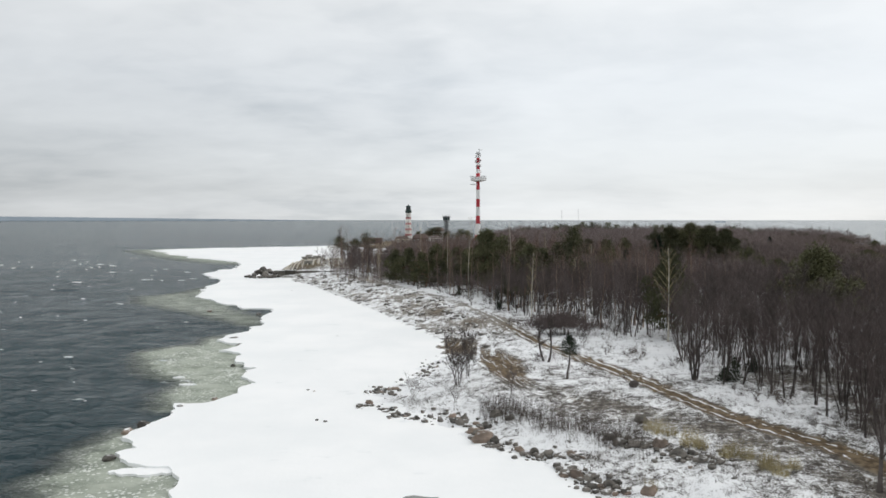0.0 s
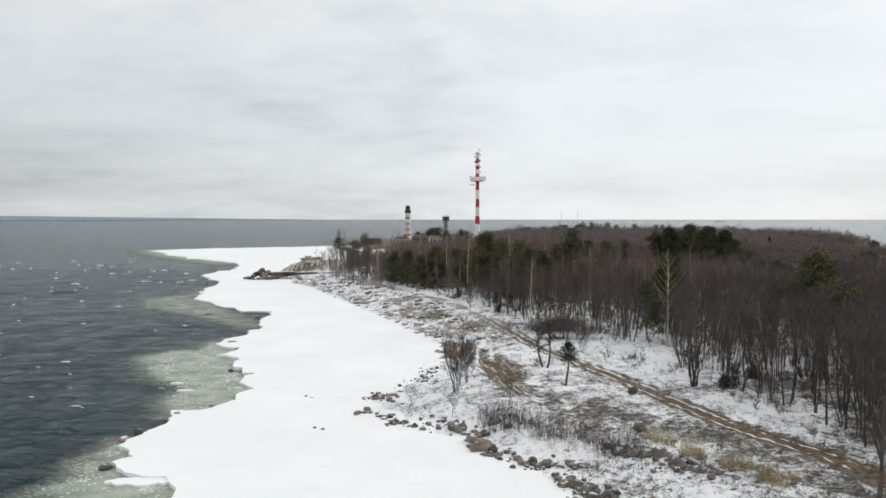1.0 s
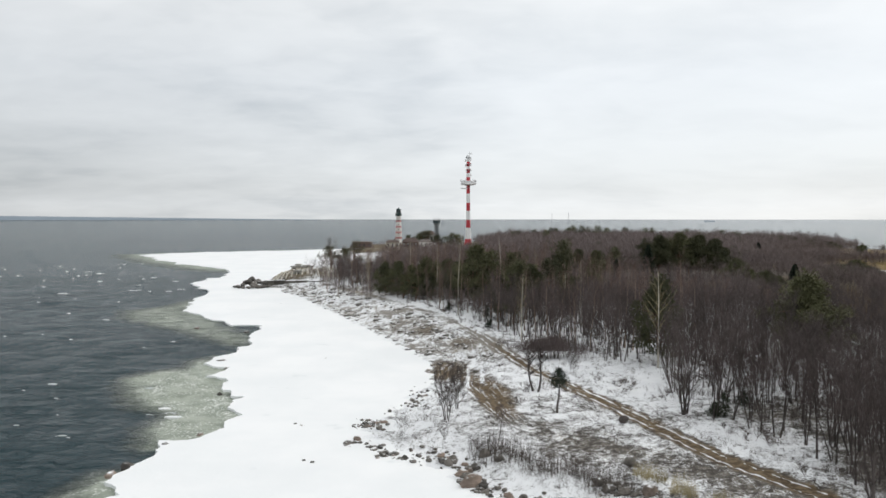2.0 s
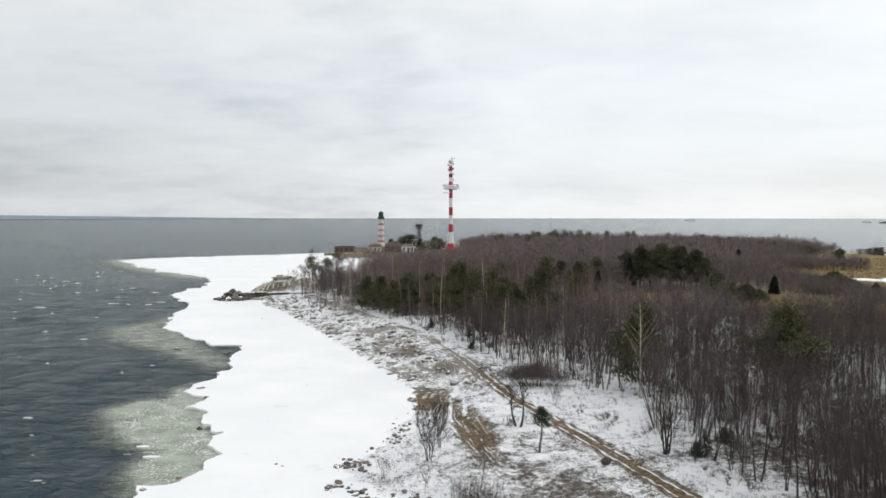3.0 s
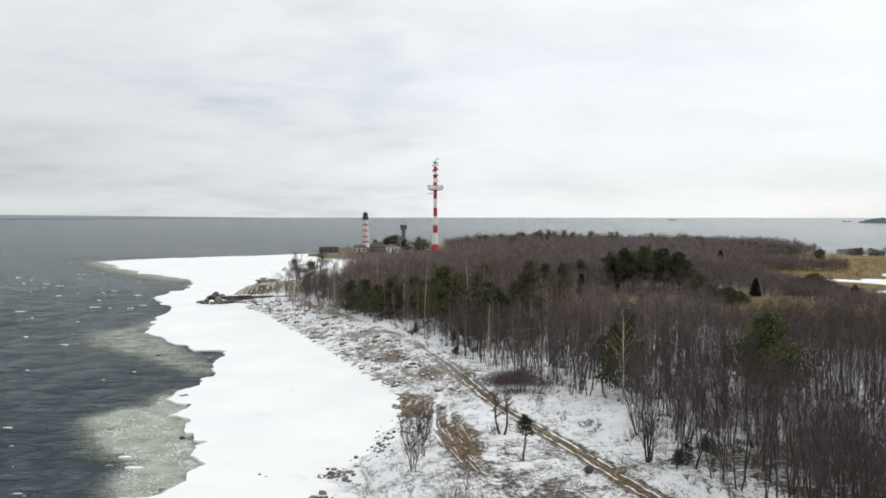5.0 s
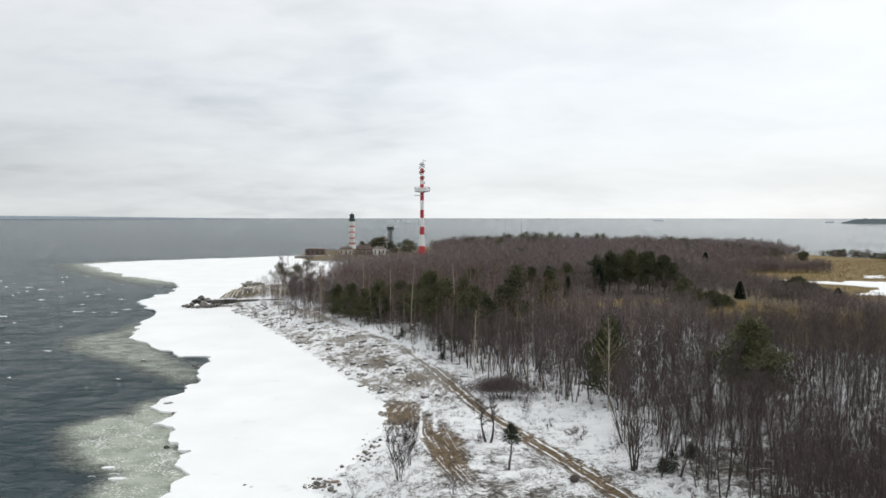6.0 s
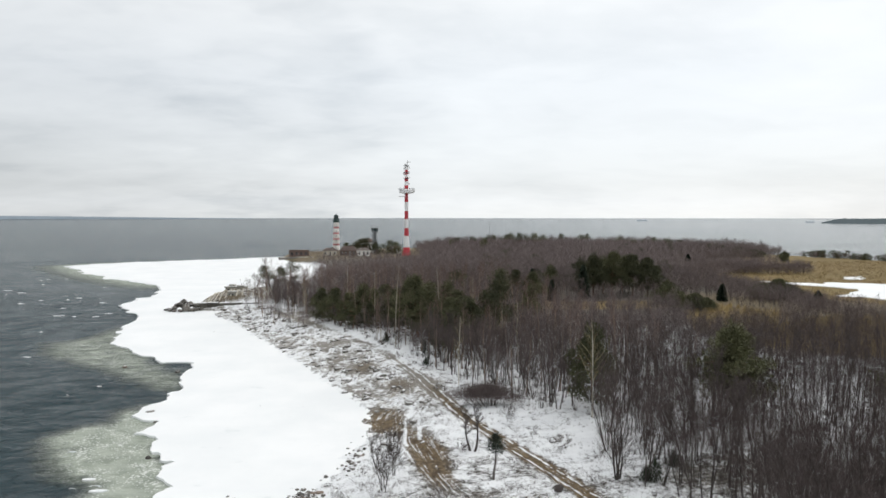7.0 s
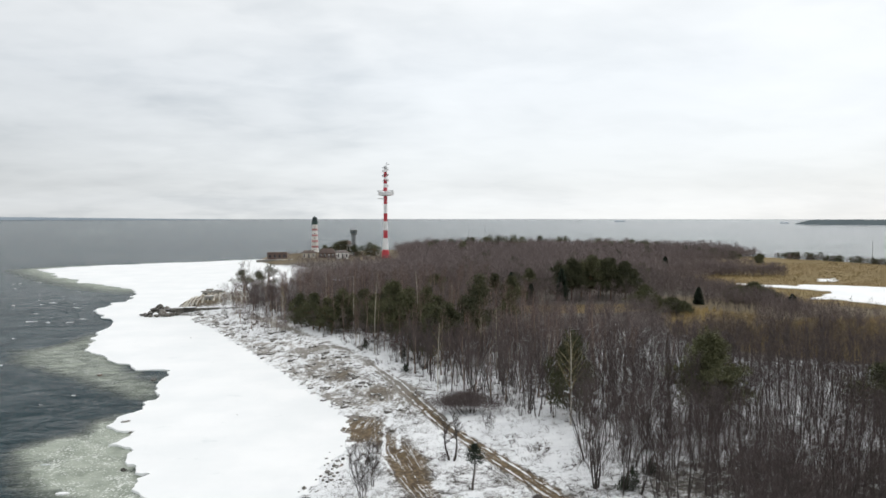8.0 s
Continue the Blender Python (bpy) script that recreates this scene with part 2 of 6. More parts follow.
M_PINEBARK = simple("pine_bark", (0.10, 0.06, 0.04), (0.26, 0.15, 0.09), 2.5, 0.9, 0.6, 0.04, (3, 3, 0.7))
M_PINE = simple("pine_needles", (0.055, 0.059, 0.032), (0.118, 0.119, 0.060), 0.9, 0.75, 0.0)
M_SPRUCE = simple("spruce_needles", (0.010, 0.018, 0.012), (0.030, 0.042, 0.026), 0.9, 0.75, 0.0)
M_JUNIPER = simple("juniper_needles", (0.018, 0.025, 0.016), (0.050, 0.058, 0.036), 0.9, 0.8, 0.0)
M_REED = simple("dry_reed", (0.20, 0.14, 0.06), (0.42, 0.32, 0.15), 1.0, 0.85, 0.0)
M_STRAW = simple("pale_straw", (0.27, 0.225, 0.115), (0.50, 0.43, 0.25), 1.0, 0.85, 0.0)
M_STEM = simple("shrub_stems", (0.075, 0.062, 0.055), (0.17, 0.145, 0.13), 1.0, 0.85, 0.0)
M_ROCK = simple("granite", (0.060, 0.056, 0.050), (0.200, 0.183, 0.162), 1.4, 0.85, 0.7, 0.06, snow=0.10)
M_SLAB = simple("shore_rubble", (0.13, 0.12, 0.105), (0.36, 0.335, 0.30), 1.2, 0.9, 0.6, 0.06, snow=0.30)
M_ROCK_R = simple("red_granite", (0.12, 0.095, 0.078), (0.30, 0.235, 0.19), 1.4, 0.85, 0.7, 0.06, snow=0.15)


# ---- plan ----
SHORE = [(60, -300), (32, -80), (19, 10), (14, 40), (11, 57), (9, 63), (5, 69), (2, 73), (-4, 83), (-9, 87), (-8, 94), (-5, 101),
         (-3, 109), (0, 119), (1, 135), (-5, 151), (-14, 178), (-27, 211), (-40, 246), (-54, 272), (-66, 281), (-67, 288),
         (-58, 306), (-44, 322), (-32, 345), (-27, 420), (-33, 520), (-56, 585), (-66, 625), (-64, 700), (-20, 760),
         (80, 790), (250, 740), (335, 665), (390, 580), (420, 480), (520, 330), (900, 100), (1200, -300)]
ICE = [(10, -80), (-10, 20), (-21, 50), (-22, 62), (-24, 65), (-28, 66), (-30.5, 69), (-29, 70.5), (-32, 74), (-30, 82), (-31.5, 88), (-28, 88), (-25, 93),
       (-25.8, 96), (-24.1, 99), (-27.4, 105), (-26.3, 109), (-28.7, 110), (-31.4, 115), (-32.5, 122), (-36.4, 124), (-34.1, 131), (-40, 135), (-38, 151),
       (-36, 156), (-39, 168), (-39.3, 182), (-47, 183), (-57, 196), (-67, 211), (-75, 242), (-77, 268), (-87, 289), (-92.6, 321), (-91, 345), (-101, 384),
       (-112, 400), (-157, 460), (-206, 543), (-179, 578), (-130, 609), (-69, 644), (10, 640), (0, 330), (-30, 290), (20, 140), (12, 110), (30, 50), (50, -80)]
ROAD = [(44, 20), (38, 48), (35.5, 62), (30.5, 73), (27, 85), (23, 99.5), (18, 119), (12.5, 153), (6, 180), (-3, 206), (-16, 234), (-30, 262)]
LOWER_TRACK = [(37, 40), (31, 62), (25, 72), (17, 78.5), (11.5, 88), (10, 95), (9, 102), (8, 112), (9, 124), (13, 138), (12, 153)]
FOREST = [(50, -20), (38, 30), (36.5, 56), (38, 71), (37.5, 80), (33, 88), (34, 103), (37.5, 109), (37.5, 116), (31, 121), (23, 136), (19, 148), (12, 176), (-2, 208), (-9, 219),
          (-20, 222), (-31, 246), (-40, 285), (-40, 305), (-28, 335), (-20, 385), (8, 425), (32, 455), (45, 540), (45, 600), (50, 660), (50, 700), (70, 740),
          (240, 720), (362, 645), (372, 605), (318, 552), (262, 500), (225, 462), (176, 372), (166, 320), (170, 270), (190, 228), (240, 180), (300, 130), (330, 60), (200, -40)]
GLADE = [(58, 250), (92, 244), (130, 246), (131, 262), (95, 268), (60, 270)]
CLEARING = [(94, 196), (108, 186), (120, 205), (140, 222), (128, 248), (108, 240)]
REEDS = [(104, 200), (98, 172), (118, 150), (160, 140), (230, 150), (200, 205), (150, 214)]
FIELD = [(176, 365), (180, 325), (188, 262), (215, 222), (330, 150), (700, 120), (520, 328), (418, 478), (388, 578), (374, 604), (322, 554), (264, 496), (222, 450)]
POND = [(208, 363), (220, 351), (230, 344), (240, 352), (271, 332), (340, 320), (340, 215), (216, 264), (212, 283), (201, 291), (216, 304), (231, 318), (222, 334), (212, 350)]


def arrays(poly):
    p = np.array(poly, float)
    return p, np.roll(p, -1, axis=0)


def inside(x, y, poly):
    a, b = arrays(poly)
    r = np.zeros(x.shape, bool)
    for (x0, y0), (x1, y1) in zip(a, b):
        if y0 != y1:
            r ^= ((y0 > y) != (y1 > y)) & (x < (x1 - x0) * (y - y0) / (y1 - y0) + x0)
    return r


def gap(x, y, line, closed=False):
    """The distance to a line, with a sign: + to the right of its way."""
    a, b = arrays(line)
    if not closed:
        a, b = a[:-1], b[:-1]
    best = np.full(x.shape, 1e9)
    sign = np.ones(x.shape)
    for (x0, y0), (x1, y1) in zip(a, b):
        dx, dy = x1 - x0, y1 - y0
        t = np.clip(((x - x0) * dx + (y - y0) * dy) / (dx * dx + dy * dy), 0, 1)
        d = np.hypot(x - x0 - t * dx, y - y0 - t * dy)
        near = d < best
        best = np.where(near, d, best)
        sign = np.where(near, np.where((x - x0) * dy - (y - y0) * dx >= 0, 1.0, -1.0), sign)
    return best * sign


def depth_in(x, y, poly):
    """How far inside an outline a place lies; negative outside."""
    return np.where(inside(x, y, poly), 1.0, -1.0) * np.abs(gap(x, y, poly, True))


def smooth(v, lo, hi):
    t = np.clip((v - lo) / (hi - lo), 0, 1)
    return t * t * (3 - 2 * t)


def lumps(x, y, size):
    """Uneven ground from crossed waves, about -1 to 1, with swells of that size."""
    r = 0
    for k in range(6):
        f = 2 * math.pi / size * 1.45 ** k
        a, p, q = k * 2.399 + size, k * 1.7 + size * 3, k * 4.1
        u = x * math.cos(a) + y * math.sin(a)
        w = -x * math.sin(a) + y * math.cos(a)
        r = r + 1.25 ** -k * np.sin(f * u + p + 1.3 * np.sin(f * 0.6 * w + q)) * np.sin(f * 0.8 * w + q + p)
    return r / 2.2


def levels(x, y):
    """The height of the ground, and how far from the shore it is."""
    d = depth_in(x, y, SHORE)
    wob = d + 1.6 * lumps(x, y, 17.0) + 0.7 * lumps(x, y, 5.0)
    z = 0.25 + 1.9 * smooth(wob, 0, 16) + 1.0 * smooth(d, 12, 45) + 0.9 * smooth(d, 60, 220)
    z = np.where(wob < 0, 0.3 + 0.22 * wob, z)
    z = np.maximum(z, -2.0)
    hump = smooth(wob, 0, 4)
    z = z + hump * (0.16 * lumps(x, y, 6.0) + 0.10 * lumps(x, y, 2.3))
    rub = smooth(d, -1, 2) * (1 - smooth(d, 17, 26)) * smooth(y, 118, 145) * (1 - smooth(y, 274, 296))
    z = z + rub * (0.28 * np.abs(lumps(x, y, 4.2)) + 0.20 * lumps(x, y, 9.0))
    # the old battery's mound on the point
    mound = np.hypot((x + 46) / 19.0, (y - 301) / 14.0)
    z = z + 4.4 * (1 - smooth(mound, 0.5, 1.05)) * (d > -3) * (1 + 0.14 * lumps(x, y, 7.0))
    apron = smooth(gap(x, y, [(-66, 283.0), (-34, 285.3)]), 0.5, 2.5) * (1 - smooth(gap(x, y, [(-66, 283.0), (-34, 285.3)]), 6, 14)) * ((x < -34) & (x > -64))
    z = z - 0.9 * apron * (d > 0)
    fd = depth_in(x, y, FIELD)
    z = z * (1 - smooth(fd, -15, 8)) + 1.3 * smooth(fd, -15, 8)
    for line, w in ((ROAD, 2.4), (LOWER_TRACK, 1.6)):
        a = np.abs(gap(x, y, line))
        z = z - 0.18 * (1 - smooth(a, w * 0.6, w)) * (d > 1)
    return z, d, rub


def height(x, y):
    z, _, _ = levels(np.array([float(x)]), np.array([float(y)]))
    return float(z[0])


# ---- mesh helpers ----
def mesh_of(name, verts, faces, mats, slots=None, flat=True):
    me = bpy.data.meshes.new(name)
    me.from_pydata([tuple(v) for v in verts], [], [tuple(f) for f in faces])
    for m in mats:
        me.materials.append(m)
    if slots is not None:
        me.polygons.foreach_set("material_index", np.array(slots, np.int32))
    if not flat:
        me.polygons.foreach_set("use_smooth", np.ones(len(me.polygons), bool))
    me.update()
    return me


def part(name, bm, material, parent, label=""):
    """Links a bmesh as one mesh object under a thing or a part."""
    me = bpy.data.meshes.new(name)
    bm.to_mesh(me)
    bm.free()
    me.materials.append(material)
    ob = new(name, me)
    ob.parent = parent
    if label:
        ob["label"] = label
    return ob


def box(bm, x0, x1, y0, y1, z0, z1, bev=0.0):
    g = bmesh.ops.create_cube(bm, size=1.0)["verts"]
    for v in g:
        v.co = Vector((x0 + (v.co.x + 0.5) * (x1 - x0), y0 + (v.co.y + 0.5) * (y1 - y0), z0 + (v.co.z + 0.5) * (z1 - z0)))
    if bev:
        es = list({e for v in g for e in v.link_edges})
        bmesh.ops.bevel(bm, geom=es, offset=bev, segments=1, affect="EDGES")
    return bm


def ring_solid(bm, profile, n=16, cx=0.0, cy=0.0, turn=0.0):
    """A turned solid from (radius, height) pairs, closed above and below."""
    rows = []
    for r, z in profile:
        rows.append([bm.verts.new((cx + r * math.cos(turn + 2 * math.pi * k / n), cy + r * math.sin(turn + 2 * math.pi * k / n), z)) for k in range(n)])
    for a, b in zip(rows, rows[1:]):
        for k in range(n):
            bm.faces.new((a[k], a[(k + 1) % n], b[(k + 1) % n], b[k]))
    bm.faces.new(rows[0][::-1])
    bm.faces.new(rows[-1])
    return bm


def rod(bm, p, q, r, n=5):
    p, q = Vector(p), Vector(q)
    t = (q - p).to_track_quat("Z", "Y").to_matrix()
    rows = [[bm.verts.new(c + t @ Vector((r * math.cos(6.2832 * k / n), r * math.sin(6.2832 * k / n), 0))) for k in range(n)] for c in (p, q)]
    for k in range(n):
        bm.faces.new((rows[0][k], rows[0][(k + 1) % n], rows[1][(k + 1) % n], rows[1][k]))
    bm.faces.new(rows[0][::-1])
    bm.faces.new(rows[1])
    return bm


def thing(name, x, y, z, label, category, group="", rz=0.0):
    ob = new(name)
    ob.matrix_basis = pose(x, y, z, 0, 0, rz)
    return tagged(ob, label, category, group)


# ---- ground, sea and ice ----
def steps(lo, hi, fine_lo, fine_hi, fine, grow):
    mid = list(np.arange(fine_lo, fine_hi + 0.01, fine))
    up, s = [mid[-1]], fine
    while up[-1] < hi:
        s *= grow
        up.append(up[-1] + s)
    down, s = [mid[0]], fine
    while down[-1] > lo:
        s *= grow
        down.append(down[-1] - s)
    return np.array(down[:0:-1] + mid + up[1:])


def build_ground():
    xs = steps(-260, 1250, -72, 62, 0.9, 1.06)
    ys = steps(-320, 900, 44, 290, 0.9, 1.05)
    X, Y = np.meshgrid(xs, ys)
    x, y = X.ravel(), Y.ravel()
    z, d, rub = levels(x, y)
    nx, ny = len(xs), len(ys)
    i = (np.arange(ny - 1)[:, None] * nx + np.arange(nx - 1)[None, :]).ravel()
    f = np.stack((i, i + 1, i + nx + 1, i + nx), axis=1)
    keep = d[i] > -40
    me = mesh_of("ground", np.stack((x, y, z), axis=1), f[keep], [M_GROUND], flat=False)
    forest, field = depth_in(x, y, FOREST), depth_in(x, y, FIELD)
    reed = np.maximum.reduce([depth_in(x, y, p) for p in (REEDS, CLEARING, GLADE)])
    ra, la = gap(x, y, ROAD), gap(x, y, LOWER_TRACK)
    road = (1 - smooth(np.abs(ra), 0.7, 1.9)) * (1 - 0.65 * smooth(y, 118, 175))
    low = (1 - smooth(np.abs(la), 0.8, 3.2)) * (0.25 + 0.75 * smooth(y, 80, 95)) * (1 - 0.7 * smooth(y, 110, 124))
    bend = x - 10.0 + 0.010 * (y - 100) ** 2 * np.sign(y - 100) * (y > 100)
    arc = 1 - smooth(np.hypot(bend / 3.0, (y - 105) / 13.0), 0.25, 1.45)
    patch = 1 - smooth(np.hypot((x - 4.2) / 4.4, (y - 126) / 9.5), 0.25, 1.4)
    patch = np.maximum(patch, 0.8 * (1 - smooth(np.hypot((x - 7.5 + 0.25 * (y - 117)) / 3.6, (y - 117) / 9.0), 0.2, 1.4)))
    sandy = np.maximum(1 - smooth(np.hypot((x - 1.0) / 3.4, (y - 165) / 7.0), 0.3, 1.1), 1 - smooth(np.hypot((x - 8.0) / 4.2, (y - 147) / 6.5), 0.3, 1.1))
    mud = np.maximum.reduce([road * (1 - 0.75 * smooth(y, 118, 170)), low * (0.3 + 0.6 * smooth(y, 86, 95)), arc, patch * 0.85])
    snow = 0.60 - 0.055 * (1 - smooth(y, 88, 108)) * smooth(d, 2, 9) - 0.102 * rub - 0.27 * road - 0.26 * np.maximum.reduce([low * 0.42, arc, patch]) - 0.13 * sandy
    east = smooth(x - 0.2 * (y - 150), 80, 104) * smooth(y, 150, 185) * (1 - smooth(y, 275, 300))
    snow = snow - 0.32 * east
    wet = (1 - smooth(np.abs(gap(x, y, LOWER_TRACK) - 2.5), 1.0, 5.0)) * (1 - smooth(y, 84, 96))
    snow = snow - 0.04 * wet - 0.045 * smooth(x + 0.35 * (y - 60), 20, 27) * (1 - smooth(y, 66, 82)) - 0.035 * smooth(ra, -9, -3) * (1 - smooth(y, 86, 100)) * smooth(d, 6, 14)
    snow = snow + 0.05 * smooth(forest, -12, -2) * (1 - smooth(forest, 0, 8)) - 0.06 * smooth(forest, 28, 60) - 0.05 * smooth(forest, 1, 9) * (1 - smooth(y, 84, 104)) - 0.20 * smooth(forest, 8, 20) * smooth(y, 195, 240)
    mound = 1 - smooth(np.hypot((x + 46) / 19.0, (y - 301) / 14.0), 0.7, 1.1)
    snow = snow - 0.17 * mound
    snow = snow - 0.22 * smooth(y, 395, 430) * smooth(d, 4, 14) - 0.40 * smooth(field, -50, -8) - 0.25 * smooth(y, 545, 585)
    snow = np.where(field > -4, 0.0, snow) + np.where(reed > 0, -0.12, 0)
    warm = np.clip(np.maximum.reduce([mud, sandy * 0.5, mound * 0.05]), 0, 1)
    grass = np.clip(np.maximum.reduce([smooth(field, -30, 2), 0.5 * smooth(y, 545, 585), 0.45 * east, smooth(reed, -2, 2), mound * 0.4]), 0, 1)
    for key, v in (("snow", snow), ("warm", warm), ("grass", grass), ("across", np.where(np.abs(ra) < 3.0, np.where(y < 172, ra, 9.0), np.where((np.abs(la) < 3.2) & (y > 108), la * 0.6, 9.0))), ("rubble", rub),
                   ("lane", np.where(np.abs(ra) < 4.0, ra, la))):
        me.attributes.new(key, "FLOAT", "POINT").data.foreach_set("value", v.astype(np.float32))
    tagged(new("ground", me), "snowy shore with brown frozen earth and dry grass", "ground", kind="structure")


def rising(r):
    return 21.0 * np.clip((r - 1500) / 3300, 0, 1) ** 2


SLUSH = [[(-34, 77), (-34.5, 70), (-34.7, 62.5), (-33.3, 58), (-30, 45), (-16, 45), (-18, 60), (-26, 70), (-29, 80)],
         [(-50.4, 123.4), (-48.2, 128.8), (-42.3, 131), (-43.4, 140), (-37, 143), (-28, 112), (-22, 98), (-25, 87), (-32, 85), (-35.4, 93), (-34.3, 98.4), (-36.3, 102), (-41.2, 105), (-43.8, 110)],
         [(-88, 218), (-79, 222), (-77, 245), (-68, 246), (-50, 185), (-33, 160), (-36, 154), (-42, 156.4), (-47.5, 163), (-61, 179), (-65, 182), (-80, 197)]]


def build_sea():
    rad = [0.0, 12.0]
    while rad[-1] < 4800:
        rad.append(rad[-1] * 1.021 + 0.05)
    rad = np.array(rad[1:])
    n = 340
    ang = np.linspace(0, 2 * math.pi, n, endpoint=False)
    R, A = np.meshgrid(rad, ang, indexing="ij")
    x, y = (R * np.sin(A)).ravel(), (R * np.cos(A)).ravel()
    r = R.ravel()
    sl = np.maximum.reduce([k * smooth(depth_in(x, y, p), -5.5, 3.5) for k, p in zip((1.0, 1.0, 0.8), SLUSH)])
    away = depth_in(x, y, ICE)
    near_ice = np.maximum(smooth(away, -5, 0) * 0.30, smooth(away, -40, 2) * 0.95 * smooth(y, 335, 400) * (1 - smooth(y - 0.2 * (x + 215), 575, 590)))
    sl = np.maximum(sl, near_ice)
    z = rising(r) + (0.30 * lumps(x * 0.8 + y * 0.25, y * 1.5, 9.0)) * (1 - 0.8 * sl) * (1 - smooth(r, 300, 500)) - 0.05
    m = len(rad)
    i = np.arange(m - 1)[:, None] * n
    k = np.arange(n)[None, :]
    f = np.stack(((i + k), (i + n + k), (i + n + (k + 1) % n), (i + (k + 1) % n)), axis=-1).reshape(-1, 4)
    me = mesh_of("sea", np.stack((x, y, z), axis=1), f, [M_SEA], flat=False)
    me.attributes.new("slush", "FLOAT", "POINT").data.foreach_set("value", sl.astype(np.float32))
    # the lee of the cape is calm
    calm = smooth(np.degrees(np.arctan2(x, y)), -2, 30) * smooth(y, 300, 700) * (0.75 + 0.25 * lumps(x, y * 3, 600.0))
    me.attributes.new("calm", "FLOAT", "POINT").data.foreach_set("value", np.clip(calm, 0, 1).astype(np.float32))
    tagged(new("sea", me), "slate grey choppy sea with slush along the ice", "sea", kind="structure")


def ragged(poly, cut, rough, seed):
    """Breaks each side of an outline again and again, so that it looks like a broken edge."""
    rnd = random.Random(seed)
    pts = [Vector(p) for p in poly]
    while True:
        out, more = [], False
        for a, b in zip(pts, pts[1:] + pts[:1]):
            out.append(a)
            s = (b - a).length
            if s > cut:
                more = True
                nrm = Vector((a.y - b.y, b.x - a.x)) / s
                out.append((a + b) / 2 + nrm * rnd.gauss(0, rough) * min(s, 22))
        pts = out
        if not more:
            return pts


def slab(name, outline, top, thick, material, bev=0.08):
    bm = bmesh.new()
    f = bm.faces.new([bm.verts.new((p[0], p[1], top)) for p in outline])
    f.normal_update()
    if f.normal.z < 0:
        f.normal_flip()
    rim = list(f.edges)
    ext = bmesh.ops.extrude_face_region(bm, geom=[f])
    # the copy becomes the top; the first face goes below
    tops = [g for g in ext["geom"] if isinstance(g, bmesh.types.BMFace)]
    for v in {v for e in rim for v in e.verts}:
        v.co.z = top - thick
    bmesh.ops.triangulate(bm, faces=bm.faces[:])
    bmesh.ops.recalc_face_normals(bm, faces=bm.faces[:])
    me = bpy.data.meshes.new(name)
    bm.to_mesh(me)
    bm.free()
    me.materials.append(material)
    return new(name, me)


build_ground()
build_sea()
tagged(slab("shore_ice", ragged(ICE, 1.3, 0.10, 4), 0.30, 0.45, M_ICE), "broad white shelf of snow-covered shore ice", "ice", kind="structure")
tagged(slab("melt_pool", ragged([(-4.6, 56.2), (-2.4, 57.4), (0.2, 57.2), (0.6, 55.4), (-2, 53.8)], 0.8, 0.10, 12), 0.308, 0.3, simple("grey_melt_slush", (0.15, 0.17, 0.155), (0.27, 0.29, 0.26), 0.8, 0.35, 0.2, spec=0.4)), "dark opening of melt water in the shore ice", "pool", kind="structure")
tagged(slab("frozen_pond", ragged(POND, 3.0, 0.10, 8), 1.55, 0.5, M_ICE), "frozen white pond among yellow reeds", "pond", kind="structure")


# ---- trees ----
class Build:
    """Collects the points and faces of a plant, with a slot for each look."""

    def __init__(self, seed):
        self.v, self.f, self.s = [], [], []
        self.rnd = random.Random(seed)

    def tube(self, pts, radii, n, slot):
        base = len(self.v)
        for j, (p, r) in enumerate(zip(pts, radii)):
            q = pts[min(j + 1, len(pts) - 1)] - pts[max(j - 1, 0)]
            t = q.to_track_quat("Z", "Y").to_matrix() if q.length > 1e-6 else Matrix.Identity(3)
            for k in range(n):
                self.v.append(p + t @ Vector((r * math.cos(6.2832 * k / n), r * math.sin(6.2832 * k / n), 0)))
        for j in range(len(pts) - 1):
            for k in range(n):
                a, b = base + j * n + k, base + j * n + (k + 1) % n
                self.f.append((a, b, b + n, a + n))
                self.s.append(slot)

    def blade(self, p, way, length, width, slot):
        side = way.cross(Vector((self.rnd.gauss(0, 1), self.rnd.gauss(0, 1), self.rnd.gauss(0, 1))))
        if side.length < 1e-4:
            return
        side = side.normalized() * width / 2
        b = len(self.v)
        self.v += [p - side, p + side, p + way * length]
        self.f.append((b, b + 1, b + 2))
        self.s.append(slot)

    def path(self, p, way, length, segs, wobble, rise=0.0):
        pts, d = [p.copy()], way.normalized()
        for _ in range(segs):
            d = (d + Vector((self.rnd.gauss(0, wobble), self.rnd.gauss(0, wobble), self.rnd.gauss(0, wobble) + rise))).normalized()
            pts.append(pts[-1] + d * (length / segs))
        return pts


def at_along(pts, t):
    u = t * (len(pts) - 1)
    k = min(int(u), len(pts) - 2)
    return pts[k].lerp(pts[k + 1], u - k)


